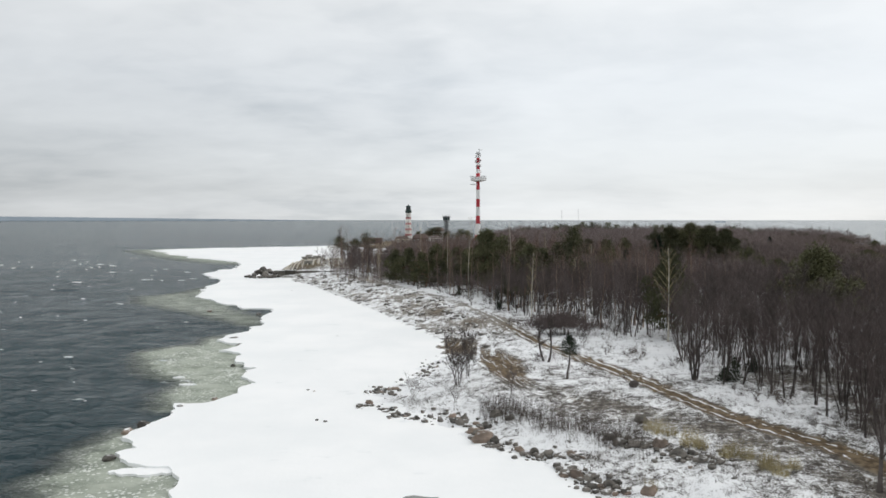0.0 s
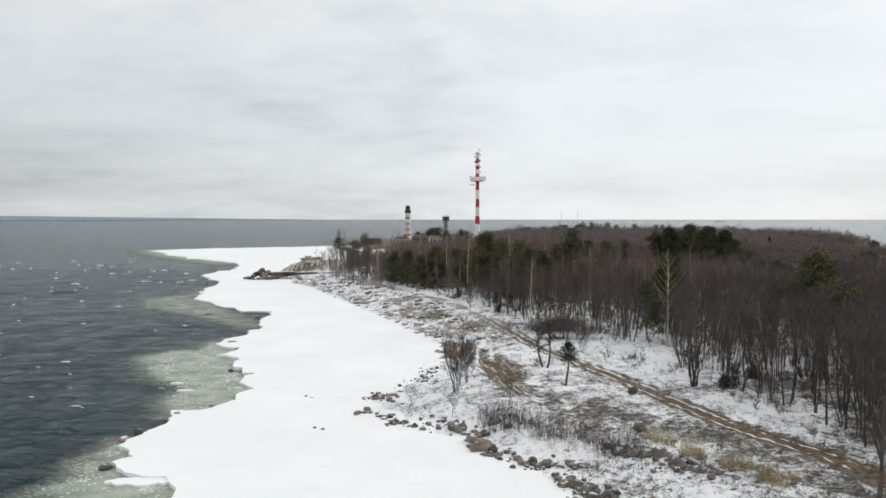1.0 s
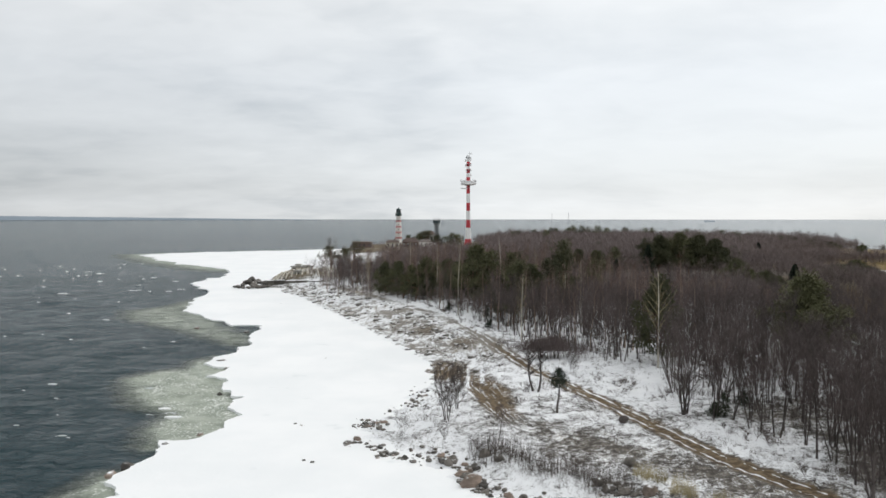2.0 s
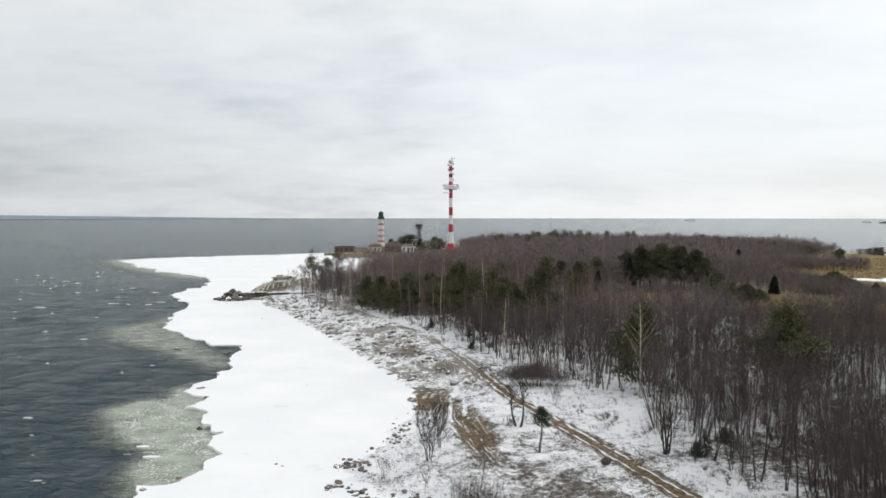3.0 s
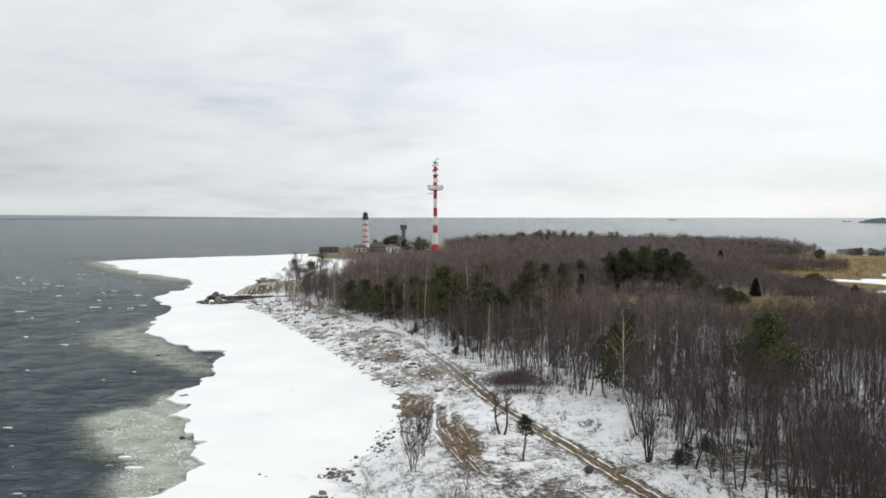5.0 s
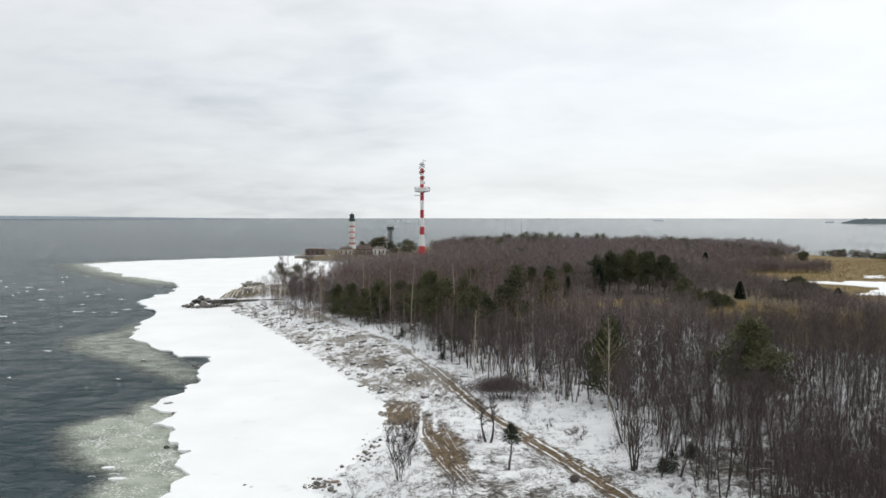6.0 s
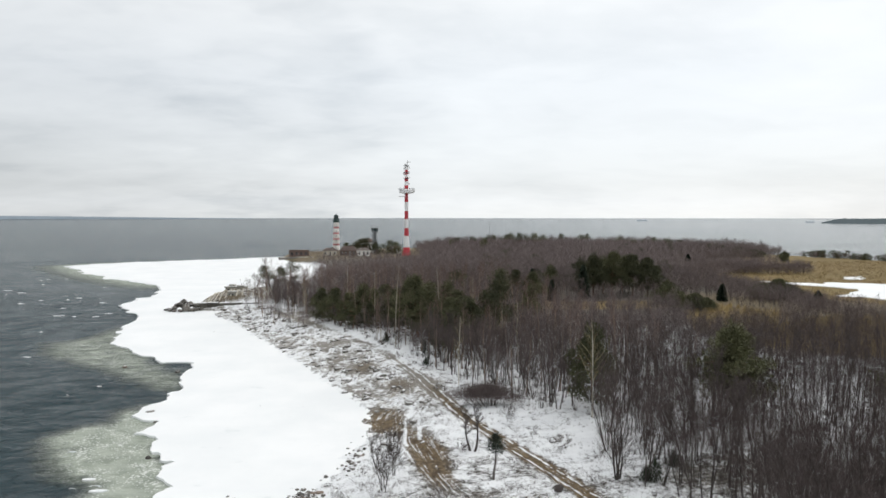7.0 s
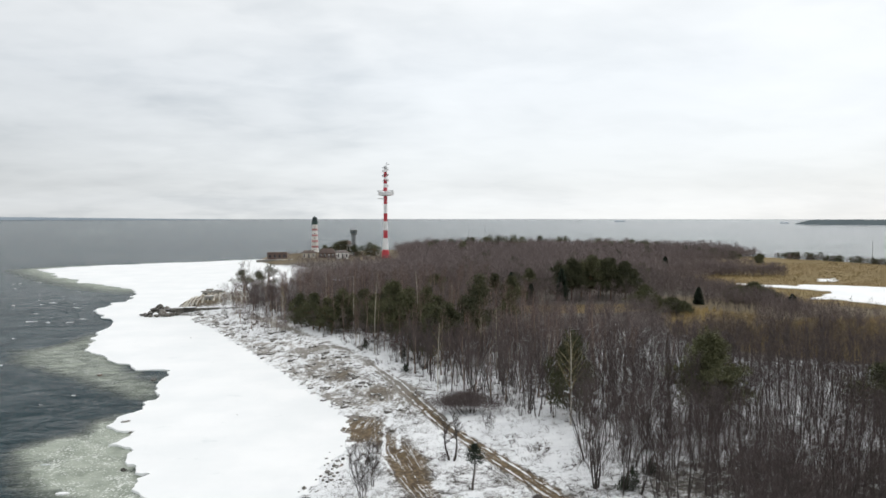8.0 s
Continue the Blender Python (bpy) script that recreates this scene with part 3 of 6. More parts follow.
def bare_tree(seed, h, stems=1, spread=0.45, limbs=14, twigs=500, low=0.35, lean=0.05, girth=0.016, twig_w=0.045, droop=0.0, rich=True, limb=0.018, loose=0.5, reach=1.0, haze=0, wide=4.0, fine=0.02):
    """A leafless tree. Slot 0 trunk, slot 1 limbs, slot 2 twigs."""
    b = Build(seed)
    R = b.rnd
    ends = []
    for s in range(stems):
        a = R.uniform(0, 6.283)
        tilt = lean + (0.14 * R.random() + 0.06 if stems > 1 else 0)
        hh = h * (1 if s == 0 else R.uniform(0.7, 0.98))
        way = Vector((math.sin(tilt) * math.cos(a), math.sin(tilt) * math.sin(a), math.cos(tilt)))
        foot = Vector((0.25 * math.cos(a), 0.25 * math.sin(a), -0.4)) if stems > 1 else Vector((0, 0, -0.4))
        tr = b.path(foot, way, hh + 0.4, 6 if rich else 3, 0.05 if rich else 0.025, 0.02)
        r0 = girth * hh / (1.35 if stems > 1 else 1)
        k = len(tr) - 1
        b.tube(tr, [r0 * (1.25 if j == 0 else (1 - j / k) * 0.9 + 0.1) for j in range(k + 1)], 6 if rich else 3, 0)
        for _ in range(max(3, limbs // stems)):
            t = low + (0.97 - low) * R.random() ** 0.9
            p = at_along(tr, t)
            az = R.uniform(0, 6.283)
            out = spread * (1.25 - 0.6 * t)
            d = Vector((math.cos(az) * out, math.sin(az) * out, 0.75 + 0.3 * R.random()))
            ln = hh * (0.12 + 0.30 * (1 - t) + 0.07 * R.random()) * reach
            lp = b.path(p, d, ln, 3, 0.07, 0.09 - droop)
            rr = r0 * (1 - t) * 0.42 + limb
            if rich:
                b.tube(lp, [rr, rr * 0.7, rr * 0.45, 0.012], 3, 1)
            else:
                b.blade(p, (lp[-1] - p).normalized(), (lp[-1] - p).length, rr * 1.3, 1)
            ends.append((lp, ln))
            for _ in range(2 if rich else 1):
                q = at_along(lp, R.uniform(0.3, 0.8))
                d2 = (d.normalized() + Vector((R.gauss(0, 0.5), R.gauss(0, 0.5), R.gauss(0.1, 0.3)))).normalized()
                sp = b.path(q, d2, ln * R.uniform(0.35, 0.6), 2, 0.12, 0.08 - droop)
                if rich:
                    b.tube(sp, [rr * 0.5, rr * 0.35, 0.01], 3, 1)
                ends.append((sp, ln * 0.5))
        ends.append((tr[-2:], hh * 0.15))
    for _ in range(twigs):
        lp, ln = R.choice(ends)
        p = at_along(lp, R.uniform(0.15, 1.0))
        d = (lp[-1] - lp[0]).normalized() * 0.6 + Vector((R.gauss(0, loose), R.gauss(0, loose), R.gauss(0.4 - droop * 5, loose * 0.8)))
        b.blade(p, d.normalized(), R.uniform(0.5, 1.3) * (0.6 + h / 25), twig_w * R.uniform(0.6, 1.3), 2)
    crown_haze(b, h, wide, low, haze, 0.085 * h, fine)
    return b


def crown_haze(b, h, width, low, n, size, thick):
    """The finest twigs, filling an egg-shaped crown and growing out and up."""
    R = b.rnd
    mid, half = h * (0.97 + low) / 2, h * (0.97 - low) / 2
    for _ in range(n):
        d = Vector((R.gauss(0, 1), R.gauss(0, 1), R.gauss(0, 1))).normalized() * R.random() ** 0.42
        full = 0.62 + 0.38 * math.sin(math.pi * min(1.0, 0.15 + 0.5 * (d.z + 1)))
        p = Vector((d.x * width * 0.5 * full, d.y * width * 0.5 * full, mid + d.z * half))
        way = Vector((d.x * 0.7 + R.gauss(0, 0.3), d.y * 0.7 + R.gauss(0, 0.3), 0.8 + R.gauss(0, 0.3))).normalized()
        b.blade(p, way, size * R.uniform(0.6, 1.4), thick * R.uniform(0.6, 1.3), 2)


def soft_tree(seed, h, width, twigs, size, thick, low=0.2):
    """A leafless tree of the deep wood: a slim stem, a few limbs and a soft crown of twigs."""
    b = Build(seed)
    R = b.rnd
    tr = b.path(Vector((0, 0, -0.4)), Vector((R.gauss(0, 0.04), R.gauss(0, 0.04), 1)), h * 0.9, 3, 0.04, 0.02)
    b.tube(tr, [0.010 * h, 0.008 * h, 0.005 * h, 0.015], 3, 0)
    for k in range(6):
        p = at_along(tr, R.uniform(low + 0.05, 0.75))
        az = R.uniform(0, 6.283)
        b.blade(p, Vector((0.6 * math.cos(az), 0.6 * math.sin(az), 0.9)).normalized(), h * R.uniform(0.22, 0.36), 0.009 * h, 1)
    crown_haze(b, h, width, low, twigs, size, thick)
    return b


def birch_form(seed, h, reach, limbs):
    """A leafless birch: one straight pale stem with limbs that rise from it all the way up."""
    b = Build(seed)
    R = b.rnd
    tr = b.path(Vector((0, 0, -0.4)), Vector((R.gauss(0, 0.02), R.gauss(0, 0.02), 1)), h + 0.4, 8, 0.018, 0.02)
    r0 = (0.0082 if reach > 4 else 0.0062) * h
    b.tube(tr, [r0 * (1.05 - 0.95 * j / 8) + 0.012 for j in range(9)], 6, 0)
    for k in range(limbs):
        t = 0.36 + 0.60 * (k + R.random()) / limbs
        az = k * 2.4 + R.gauss(0, 0.3)
        ln = reach * (1.05 - t) * R.uniform(0.75, 1.15) + 0.5
        lp = b.path(at_along(tr, t), Vector((math.cos(az) * 0.95, math.sin(az) * 0.95, 0.80)), ln, 3, 0.05, 0.10)
        rr = (0.032 + 0.050 * (1 - t)) * (1 if reach > 4 else 0.7)
        b.tube(lp, [rr, rr * 0.75, rr * 0.5, 0.012], 3, 1)
        for _ in range(9):
            p = at_along(lp, R.uniform(0.25, 1.0))
            b.blade(p, Vector((R.gauss(0, 0.4) + math.cos(az) * 0.4, R.gauss(0, 0.4) + math.sin(az) * 0.4, 0.8)).normalized(), R.uniform(0.5, 1.1), 0.03, 1 if R.random() < 0.35 else 2)
    return b


def needle_clump(b, c, rx, rz, n, size, slot):
    R = b.rnd
    for _ in range(n):
        d = Vector((R.gauss(0, 1), R.gauss(0, 1), R.gauss(0, 1))).normalized()
        p = c + Vector((d.x * rx, d.y * rx, d.z * rz)) * (1.28 * R.random() ** 0.62)
        w = (d + Vector((R.gauss(0, 0.5), R.gauss(0, 0.5), R.gauss(0.25, 0.5)))).normalized()
        b.blade(p, w, size * R.uniform(0.7, 1.4), size * 0.5, slot)


def pine_tree(seed, h, width, clumps=30, per=38, size=0.5, low=0.45, lean=0.04):
    """A Scots pine with a broken, uneven crown. Slot 0 trunk, slot 1 limbs, slot 2 needles."""
    b = Build(seed)
    R = b.rnd
    a = R.uniform(0, 6.283)
    tr = b.path(Vector((0, 0, -0.4)), Vector((lean * math.cos(a), lean * math.sin(a), 1)), h + 0.2, 6, 0.05)
    b.tube(tr, [0.019 * h * (1.05 - 0.93 * j / 6) for j in range(7)], 6, 0)
    for k in range(clumps):
        t = low + (1.0 - low) * (k + R.random()) / clumps
        prof = math.sin(math.pi * min(1.0, 0.22 + 0.80 * (t - low) / (1 - low)))
        az, out = R.uniform(0, 6.283), width * 0.5 * prof * R.uniform(0.2, 1.3)
        p = at_along(tr, min(t, 0.98))
        c = p + Vector((math.cos(az) * out, math.sin(az) * out, R.uniform(-0.07, 0.08) * h))
        b.tube([p, p.lerp(c, 0.55) + Vector((0, 0, 0.15)), c], [0.07, 0.05, 0.02], 3, 1)
        needle_clump(b, c, width * R.uniform(0.14, 0.22), width * R.uniform(0.08, 0.13), per, size, 2)
    return b


def spruce_tree(seed, h, width, whorls=16, per=34, size=0.6):
    b = Build(seed)
    R = b.rnd
    tr = [Vector((0, 0, -0.3)), Vector((0, 0, h * 0.5)), Vector((0, 0, h))]
    b.tube(tr, [0.014 * h, 0.008 * h, 0.01], 5, 0)
    for k in range(whorls):
        t = 0.06 + 0.92 * k / whorls
        rad = width * 0.5 * (1 - t) ** 0.95 * R.uniform(0.8, 1.15) + 0.12
        for j in range(per):
            az = R.uniform(0, 6.283)
            r = rad * R.uniform(0.25, 1.0)
            p = Vector((math.cos(az) * r * 0.6, math.sin(az) * r * 0.6, h * (t + R.uniform(-0.02, 0.03))))
            d = Vector((math.cos(az), math.sin(az), R.uniform(-0.55, 0.05))).normalized()
            b.blade(p, d, min(size * R.uniform(0.8, 1.6), rad + 0.25), size * 0.5, 2)
    return b


def tuft(seed, n, h, rad, width, slot=0, lean=0.25):
    b = Build(seed)
    R = b.rnd
    for _ in range(n):
        a, r = R.uniform(0, 6.283), rad * R.random() ** 0.6
        p = Vector((r * math.cos(a), r * math.sin(a), -0.1))
        d = Vector((R.gauss(0, lean), R.gauss(0, lean), 1)).normalized()
        b.blade(p, d, h * R.uniform(0.5, 1.15), width, slot)
    return b


def tree_parts(b, names, mats):
    """Splits a plant into one mesh for each named part."""
    out = []
    for name, slots, ms in names_and(names, mats):
        idx = [k for k, s in enumerate(b.s) if s in slots]
        if not idx:
            continue
        used, vs, fs, ss = {}, [], [], []
        for k in idx:
            f = []
            for v in b.f[k]:
                if v not in used:
                    used[v] = len(vs)
                    vs.append(b.v[v])
                f.append(used[v])
            fs.append(f)
            ss.append(slots.index(b.s[k]))
        out.append((name, mesh_of(name, vs, fs, ms, ss, flat=(2 in slots))))
    return out


def names_and(names, mats):
    return [(n, s, [mats[k] for k in s]) for n, s in names]


def plant(name, b, names, mats, label, category, group=""):
    """A plant as a thing, standing at the origin until it is placed."""
    ob = tagged(new(name), label, category, group)
    for n, me in tree_parts(b, names, mats):
        p = new(n, me)
        p.parent = ob
    return ob


TREE = (("trunk", (0,)), ("crown", (1, 2)))
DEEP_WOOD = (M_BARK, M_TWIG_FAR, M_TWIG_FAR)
DARK_BUSH = (M_BARK, M_BARK, M_BARK)
ALDER, BIRCH, BIRCH_FAR = (M_BARK, M_BARK, M_TWIG), (M_BIRCH, M_LIMB_B, M_TWIG_B), (M_TAN, M_TWIG_B, M_TWIG_B)
PINE, SPRUCE = (M_PINEBARK, M_PINEBARK, M_PINE), (M_BARK, M_BARK, M_SPRUCE)


def stuff(name, builds, places, mats, label, category):
    """Many plants joined into one mesh: places are (x, y, z, turn, scale, which)."""
    packs = []
    for b in builds:
        v = np.array([tuple(p) for p in b.v])
        tri, sl = [], []
        for f, s in zip(b.f, b.s):
            tri.append(f[:3])
            sl.append(s)
            if len(f) == 4:
                tri.append((f[0], f[2], f[3]))
                sl.append(s)
        packs.append((v, np.array(tri), np.array(sl)))
    V, F, S, off = [], [], [], 0
    for x, y, z, turn, sc, k in places:
        v, f, s = packs[k % len(packs)]
        c, n = math.cos(turn) * sc, math.sin(turn) * sc
        V.append(np.stack((v[:, 0] * c - v[:, 1] * n + x, v[:, 0] * n + v[:, 1] * c + y, v[:, 2] * sc + z), axis=1))
        F.append(f + off)
        S.append(s)
        off += len(v)
    V, F, S = np.concatenate(V), np.concatenate(F), np.concatenate(S)
    me = bpy.data.meshes.new(name)
    me.vertices.add(len(V))
    me.vertices.foreach_set("co", V.ravel().astype(np.float32))
    me.loops.add(len(F) * 3)
    me.loops.foreach_set("vertex_index", F.ravel().astype(np.int32))
    me.polygons.add(len(F))
    me.polygons.foreach_set("loop_start", np.arange(0, len(F) * 3, 3, dtype=np.int32))
    me.polygons.foreach_set("material_index", S.astype(np.int32))
    for m in mats:
        me.materials.append(m)
    me.update(calc_edges=True)
    return tagged(new(name, me), label, category, kind="stuff")


def scatter(step, poly, seed, xlim, ylim, jitter=0.48):
    """Uneven places inside an outline, about one in each square of that side."""
    rnd = np.random.RandomState(seed)
    gx, gy = np.meshgrid(np.arange(xlim[0], xlim[1], step), np.arange(ylim[0], ylim[1], step))
    x = gx.ravel() + rnd.uniform(-jitter, jitter, gx.size) * step
    y = gy.ravel() + rnd.uniform(-jitter, jitter, gx.size) * step
    ok = inside(x, y, poly) & (x < 0.95 * y + 30)
    return x[ok], y[ok]


def open_ground(x, y):
    """Where no tree grows: tracks, clearings, reeds and the station."""
    return ((np.abs(gap(x, y, ROAD)) < 3.5) | inside(x, y, CLEARING) | inside(x, y, GLADE) | inside(x, y, FIELD)
            | (inside(x, y, REEDS) & (np.sin(x * 1.7 + y * 0.9) > 0.1)) | (np.hypot(x - 38, y - 595) < 9) | ((y > 577) & (x < 45) & (y < 690)) | under_conifers(x, y))


def under_conifers(x, y):
    r = np.zeros(x.shape, bool)
    for px, py, _, w in (*CAPE_PINES, *PINES, *GROVE, *SPRUCES, *FAR_PINES):
        r |= np.hypot(x - px, y - py) < 0.16 * w
    for px, py, _, _ in BIRCHES:
        r |= np.hypot(x - px, y - py) < 1.2
    return r


def tallness(x, y):
    """How tall the wood grows: low towards the meadow and the sea's end."""
    return 1 - 0.62 * smooth(x - 0.1 * (y - 200), 144, 164) * smooth(y, 130, 180) * (1 - smooth(y, 320, 360)) - 0.14 * smooth(y, 150, 185) * (1 - smooth(y, 250, 300)) - 0.12 * smooth(y, 300, 400) * (1 - smooth(x, 15, 50))


def stature(x, y):
    """The same with the unevenness of a grown wood, and lower along its rim."""
    rim = 0.72 + 0.28 * smooth(depth_in(x, y, FOREST), 0, 14 + 16 * smooth(y, 300, 420))
    rough = 0.06 + 0.13 * smooth(y, 200, 380)
    return tallness(x, y) * np.where(y > 176, rim, 1.0) * (1.03 + rough * lumps(x, y, 34.0) + 0.5 * rough * lumps(x, y, 90.0))


RND = random.Random(11)


CAPE_PINES = [(-35.6, 301.4, 15.4, 8), (-29.7, 313.4, 16.8, 9), (-32.5, 307.4, 14.5, 7)]
PINES = [(-11.4, 233.4, 12.4, 7), (-5.7, 223.4, 12.3, 6),
          (0.8, 226.4, 14.0, 8), (7.5, 236.4, 13.4, 8), (15.7, 196.4, 19.0, 10), (18.1, 191.4, 17.4, 8), (20.7, 166.4, 16.4, 6),
          (38.4, 201.4, 19.6, 9), (32.4, 181.4, 16.4, 6), (61.7, 256.4, 15.3, 8), (50.7, 216.4, 13.6, 7), (27.4, 176.4, 15.4, 6),
          (13.5, 216.4, 14.5, 8), (-7.5, 227, 13.5, 7), (4.0, 222, 13.0, 7), (11.0, 221, 13.8, 8), (17.5, 205, 15.2, 8), (22.5, 186, 14.6, 7), (24.0, 204, 16.2, 8), (35.0, 190, 15.5, 7), (29.0, 183, 15.0, 6), (-2.0, 217.4, 11.0, 6), (9.8, 207.4, 12.0, 6), (19.0, 177.4, 13.0, 5), (2.9, 217.4, 10.1, 6),
          (27.4, 196.4, 15.3, 7)]
GROVE = [(87.9, 286.4, 18.2, 9), (91.5, 281.4, 19.8, 10), (99.7, 293.4, 18.4, 9), (99.8, 283.4, 20.3, 11), (109.1, 296.4, 18.3, 10),
          (107.8, 281.4, 19.5, 11), (113.1, 279.4, 17.7, 10), (121.4, 291.4, 15.0, 9), (103.1, 241.4, 13.1, 9),
          (105.6, 235.4, 9.7, 9), (110.2, 233.4, 9.4, 9), (116.2, 237.4, 7.5, 7), (152.3, 263.4, 9.3, 10), (159.9, 266.4, 10.5, 11),
          (160.9, 259.4, 9.0, 9), (59.2, 110.4, 17.8, 10.5), (38.9, 119.6, 16.4, 7.2), (85.3, 106.4, 13.4, 9), (80.3, 301.4, 14.2, 8),
          (59.2, 271.4, 15.1, 7)]
SPRUCES = [(85.5, 275.0, 17.2, 8.5), (133.7, 259.3, 10.6, 5), (157.0, 237.0, 10.0, 5.5), (195.7, 421.4, 13.2, 7), (71.8, 301.4, 13.9, 5),
          (72.3, 271.4, 11.8, 5), (278.6, 561.4, 14.4, 7)]
BIRCHES = [(-3.4, 223.4, 20.4, 5), (9.1, 185.4, 23.4, 5), (19.5, 143.4, 15.9, 5), (37.5, 115.4, 18.1, 6), (4.5, 216.4, 19.2, 4),
          (21.9, 201.4, 21.8, 4), (33.0, 151.4, 17.7, 4.5), (32.4, 166.4, 13.9, 4), (29.7, 191.4, 19.5, 4), (-17.5, 241.4, 14.7, 4)]
FAR_PINES = [(152.8, 641.4, 22.2, 9), (137.7, 631.4, 21.4, 8), (130.7, 646.4, 20.6, 8), (94.8, 561.4, 18.9, 7), (189.9, 681.4, 20.6, 8),
          (218.1, 691.4, 18.7, 8), (271.2, 621.4, 16.7, 9), (277.2, 611.4, 16.5, 9), (288.1, 601.4, 13.8, 8), (293.5, 591.4, 13.2, 8),
          (301.1, 581.4, 11.6, 8), (318.3, 571.4, 9.1, 8), (321.1, 561.4, 9.1, 7), (-0.4, 641.4, 16.8, 10), (6.5, 649.4, 18.0, 9),
          (-4.2, 643.4, 14.8, 7), (-11.0, 641.4, 13.9, 5), (23.5, 631.4, 16.5, 9), (29.1, 626.4, 15.2, 8), (13.8, 623.4, 14.4, 6),
          (342.5, 561.4, 7.6, 6), (211.9, 561.4, 15.6, 8), (239.6, 601.4, 17.0, 8), (236.7, 612.8, 16.6, 11),
          (248.9, 611.0, 18.1, 12), (265.1, 618.8, 16.8, 12), (275.3, 556.8, 14.1, 12), (287.8, 555.0, 12.2, 9), (302.8, 563.0, 11.9, 11),
          (310.3, 551.8, 10.5, 9), (317.1, 520.5, 8.6, 6), (131.9, 627.6, 21.5, 9), (146.3, 635.7, 20.3, 10),
          (112.0, 640, 19.6, 7), (119.0, 652, 20.0, 6), (104.0, 655, 18.8, 6), (168.0, 660, 20.2, 8), (205.0, 672, 18.8, 9), (232.0, 640, 18.0, 10), (78.0, 610, 17.8, 6), (86.0, 640, 18.4, 7)]


DEEP_PINES = [(x, y, 3.2 + 10.2 * float(tallness(np.array([x]), np.array([y]))[0]) + RND.uniform(-1.0, 2.4), RND.uniform(6, 9))
              for x, y in ((30 + 0.30 * (v - 320) + (15 + 0.28 * (v - 250)) * u * 3.2, v) for u, v in ((RND.random(), RND.uniform(300, 600)) for _ in range(44)))]


def build_forest():
    near = [bare_tree(100 + k, RND.uniform(8.0, 11.5), (1, 2, 4)[k % 3], 0.75, 16, 380, 0.34 + 0.05 * (k % 3), 0.07, 0.0120, 0.024, limb=0.010, haze=360, wide=(3.2, 4.0, 4.8)[k % 3], fine=0.020) for k in range(9)]
    wood = [bare_tree(400 + k, RND.uniform(8.0, 11.5), 1 + (k % 3 == 0), 0.75, 11, 100, 0.36, 0.06, 0.0110, 0.036, rich=False, limb=0.008, loose=0.42, haze=250, wide=3.8, fine=0.032) for k in range(9)]
    mid = [soft_tree(200 + k, RND.uniform(8.2, 10.8), RND.uniform(3.8, 5.2), 200, 1.15, 0.075, 0.16) for k in range(8)]
    far = [soft_tree(300 + k, RND.uniform(9.5, 12.5), RND.uniform(5.0, 7.5), 92, 1.75, 0.16, 0.12) for k in range(8)]
    stock = [plant("bare_tree", b, TREE, ALDER, "leafless grey-brown alder with dense upright twigs", "tree", "bare trees at the wood's edge") for b in near]
    placed = [False] * len(stock)
    x, y = scatter(2.75, FOREST, 3, (-40, 130), (25, 176))
    ok = ~open_ground(x, y) & (x < 0.9 * y + 12)
    x, y = x[ok], y[ok]
    z = levels(x, y)[0]
    edge = depth_in(x, y, FOREST)
    order = np.argsort(edge + 0.12 * np.abs(y - 95))
    joined, tall = [], stature(x, y)
    for n, i in enumerate(order):
        sc, turn, k = RND.uniform(0.62, 1.1) * tall[i], RND.uniform(0, 6.283), RND.randrange(9)
        if n < 290:
            m = pose(x[i], y[i], z[i] - 0.05, 0, 0, math.degrees(turn)) @ Matrix.Diagonal((sc, sc, sc, 1))
            if not placed[k]:
                stock[k].matrix_basis, placed[k] = m, True
            else:
                copy_thing(stock[k], m).matrix_basis = m
        else:
            joined.append((x[i], y[i], z[i] - 0.05, turn, sc, k))
    # dark alders round the root of the point
    for _ in range(34):
        t, k, sc = RND.random(), RND.randrange(9), RND.uniform(0.75, 1.15)
        px, py = -37 + 17 * t + RND.gauss(0, 4), 300 - 55 * t + RND.gauss(0, 7)
        m = pose(px, py, height(px, py) - 0.05, 0, 0, RND.uniform(0, 360)) @ Matrix.Diagonal((sc, sc, sc, 1))
        copy_thing(stock[k], m).matrix_basis = m
    # the wood is thickest where it comes down to the track
    x, y = scatter(3.2, FOREST, 33, (34, 84), (36, 80))
    ok = ~open_ground(x, y)
    x, y = x[ok], y[ok]
    joined += [(a, c, e - 0.05, RND.uniform(0, 6.28), RND.uniform(0.65, 1.1), RND.randrange(9)) for a, c, e in zip(x, y, levels(x, y)[0])]
    stuff("bare_woodland", wood, joined, ALDER, "dense leafless brown woodland of alder and birch", "woodland")

    def belt(step, seed, ylim, builds, lo, hi, label):
        x, y = scatter(step, FOREST, seed, (-60, 380), ylim)
        ok = ~open_ground(x, y) & (x < 0.88 * y)
        x, y = x[ok], y[ok]
        z = levels(x, y)[0]
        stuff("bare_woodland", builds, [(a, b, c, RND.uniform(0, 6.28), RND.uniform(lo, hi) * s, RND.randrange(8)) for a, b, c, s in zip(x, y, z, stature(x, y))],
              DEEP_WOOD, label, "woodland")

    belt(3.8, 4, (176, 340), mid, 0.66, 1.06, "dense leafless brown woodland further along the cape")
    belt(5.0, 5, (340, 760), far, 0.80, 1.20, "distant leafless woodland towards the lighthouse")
    # thin birches among them, pale stems and reddish tops
    bs = [bare_tree(500 + k, RND.uniform(12.5, 15), 1, 0.45, 12, 110, 0.45, 0.03, 0.0105, 0.05, 0.03, rich=False) for k in range(5)]
    x, y = scatter(6.2, FOREST, 9, (-40, 62), (130, 330))
    ok = ~open_ground(x, y) & (tallness(x, y) > 0.84)
    x, y = x[ok], y[ok]
    z = levels(x, y)[0]
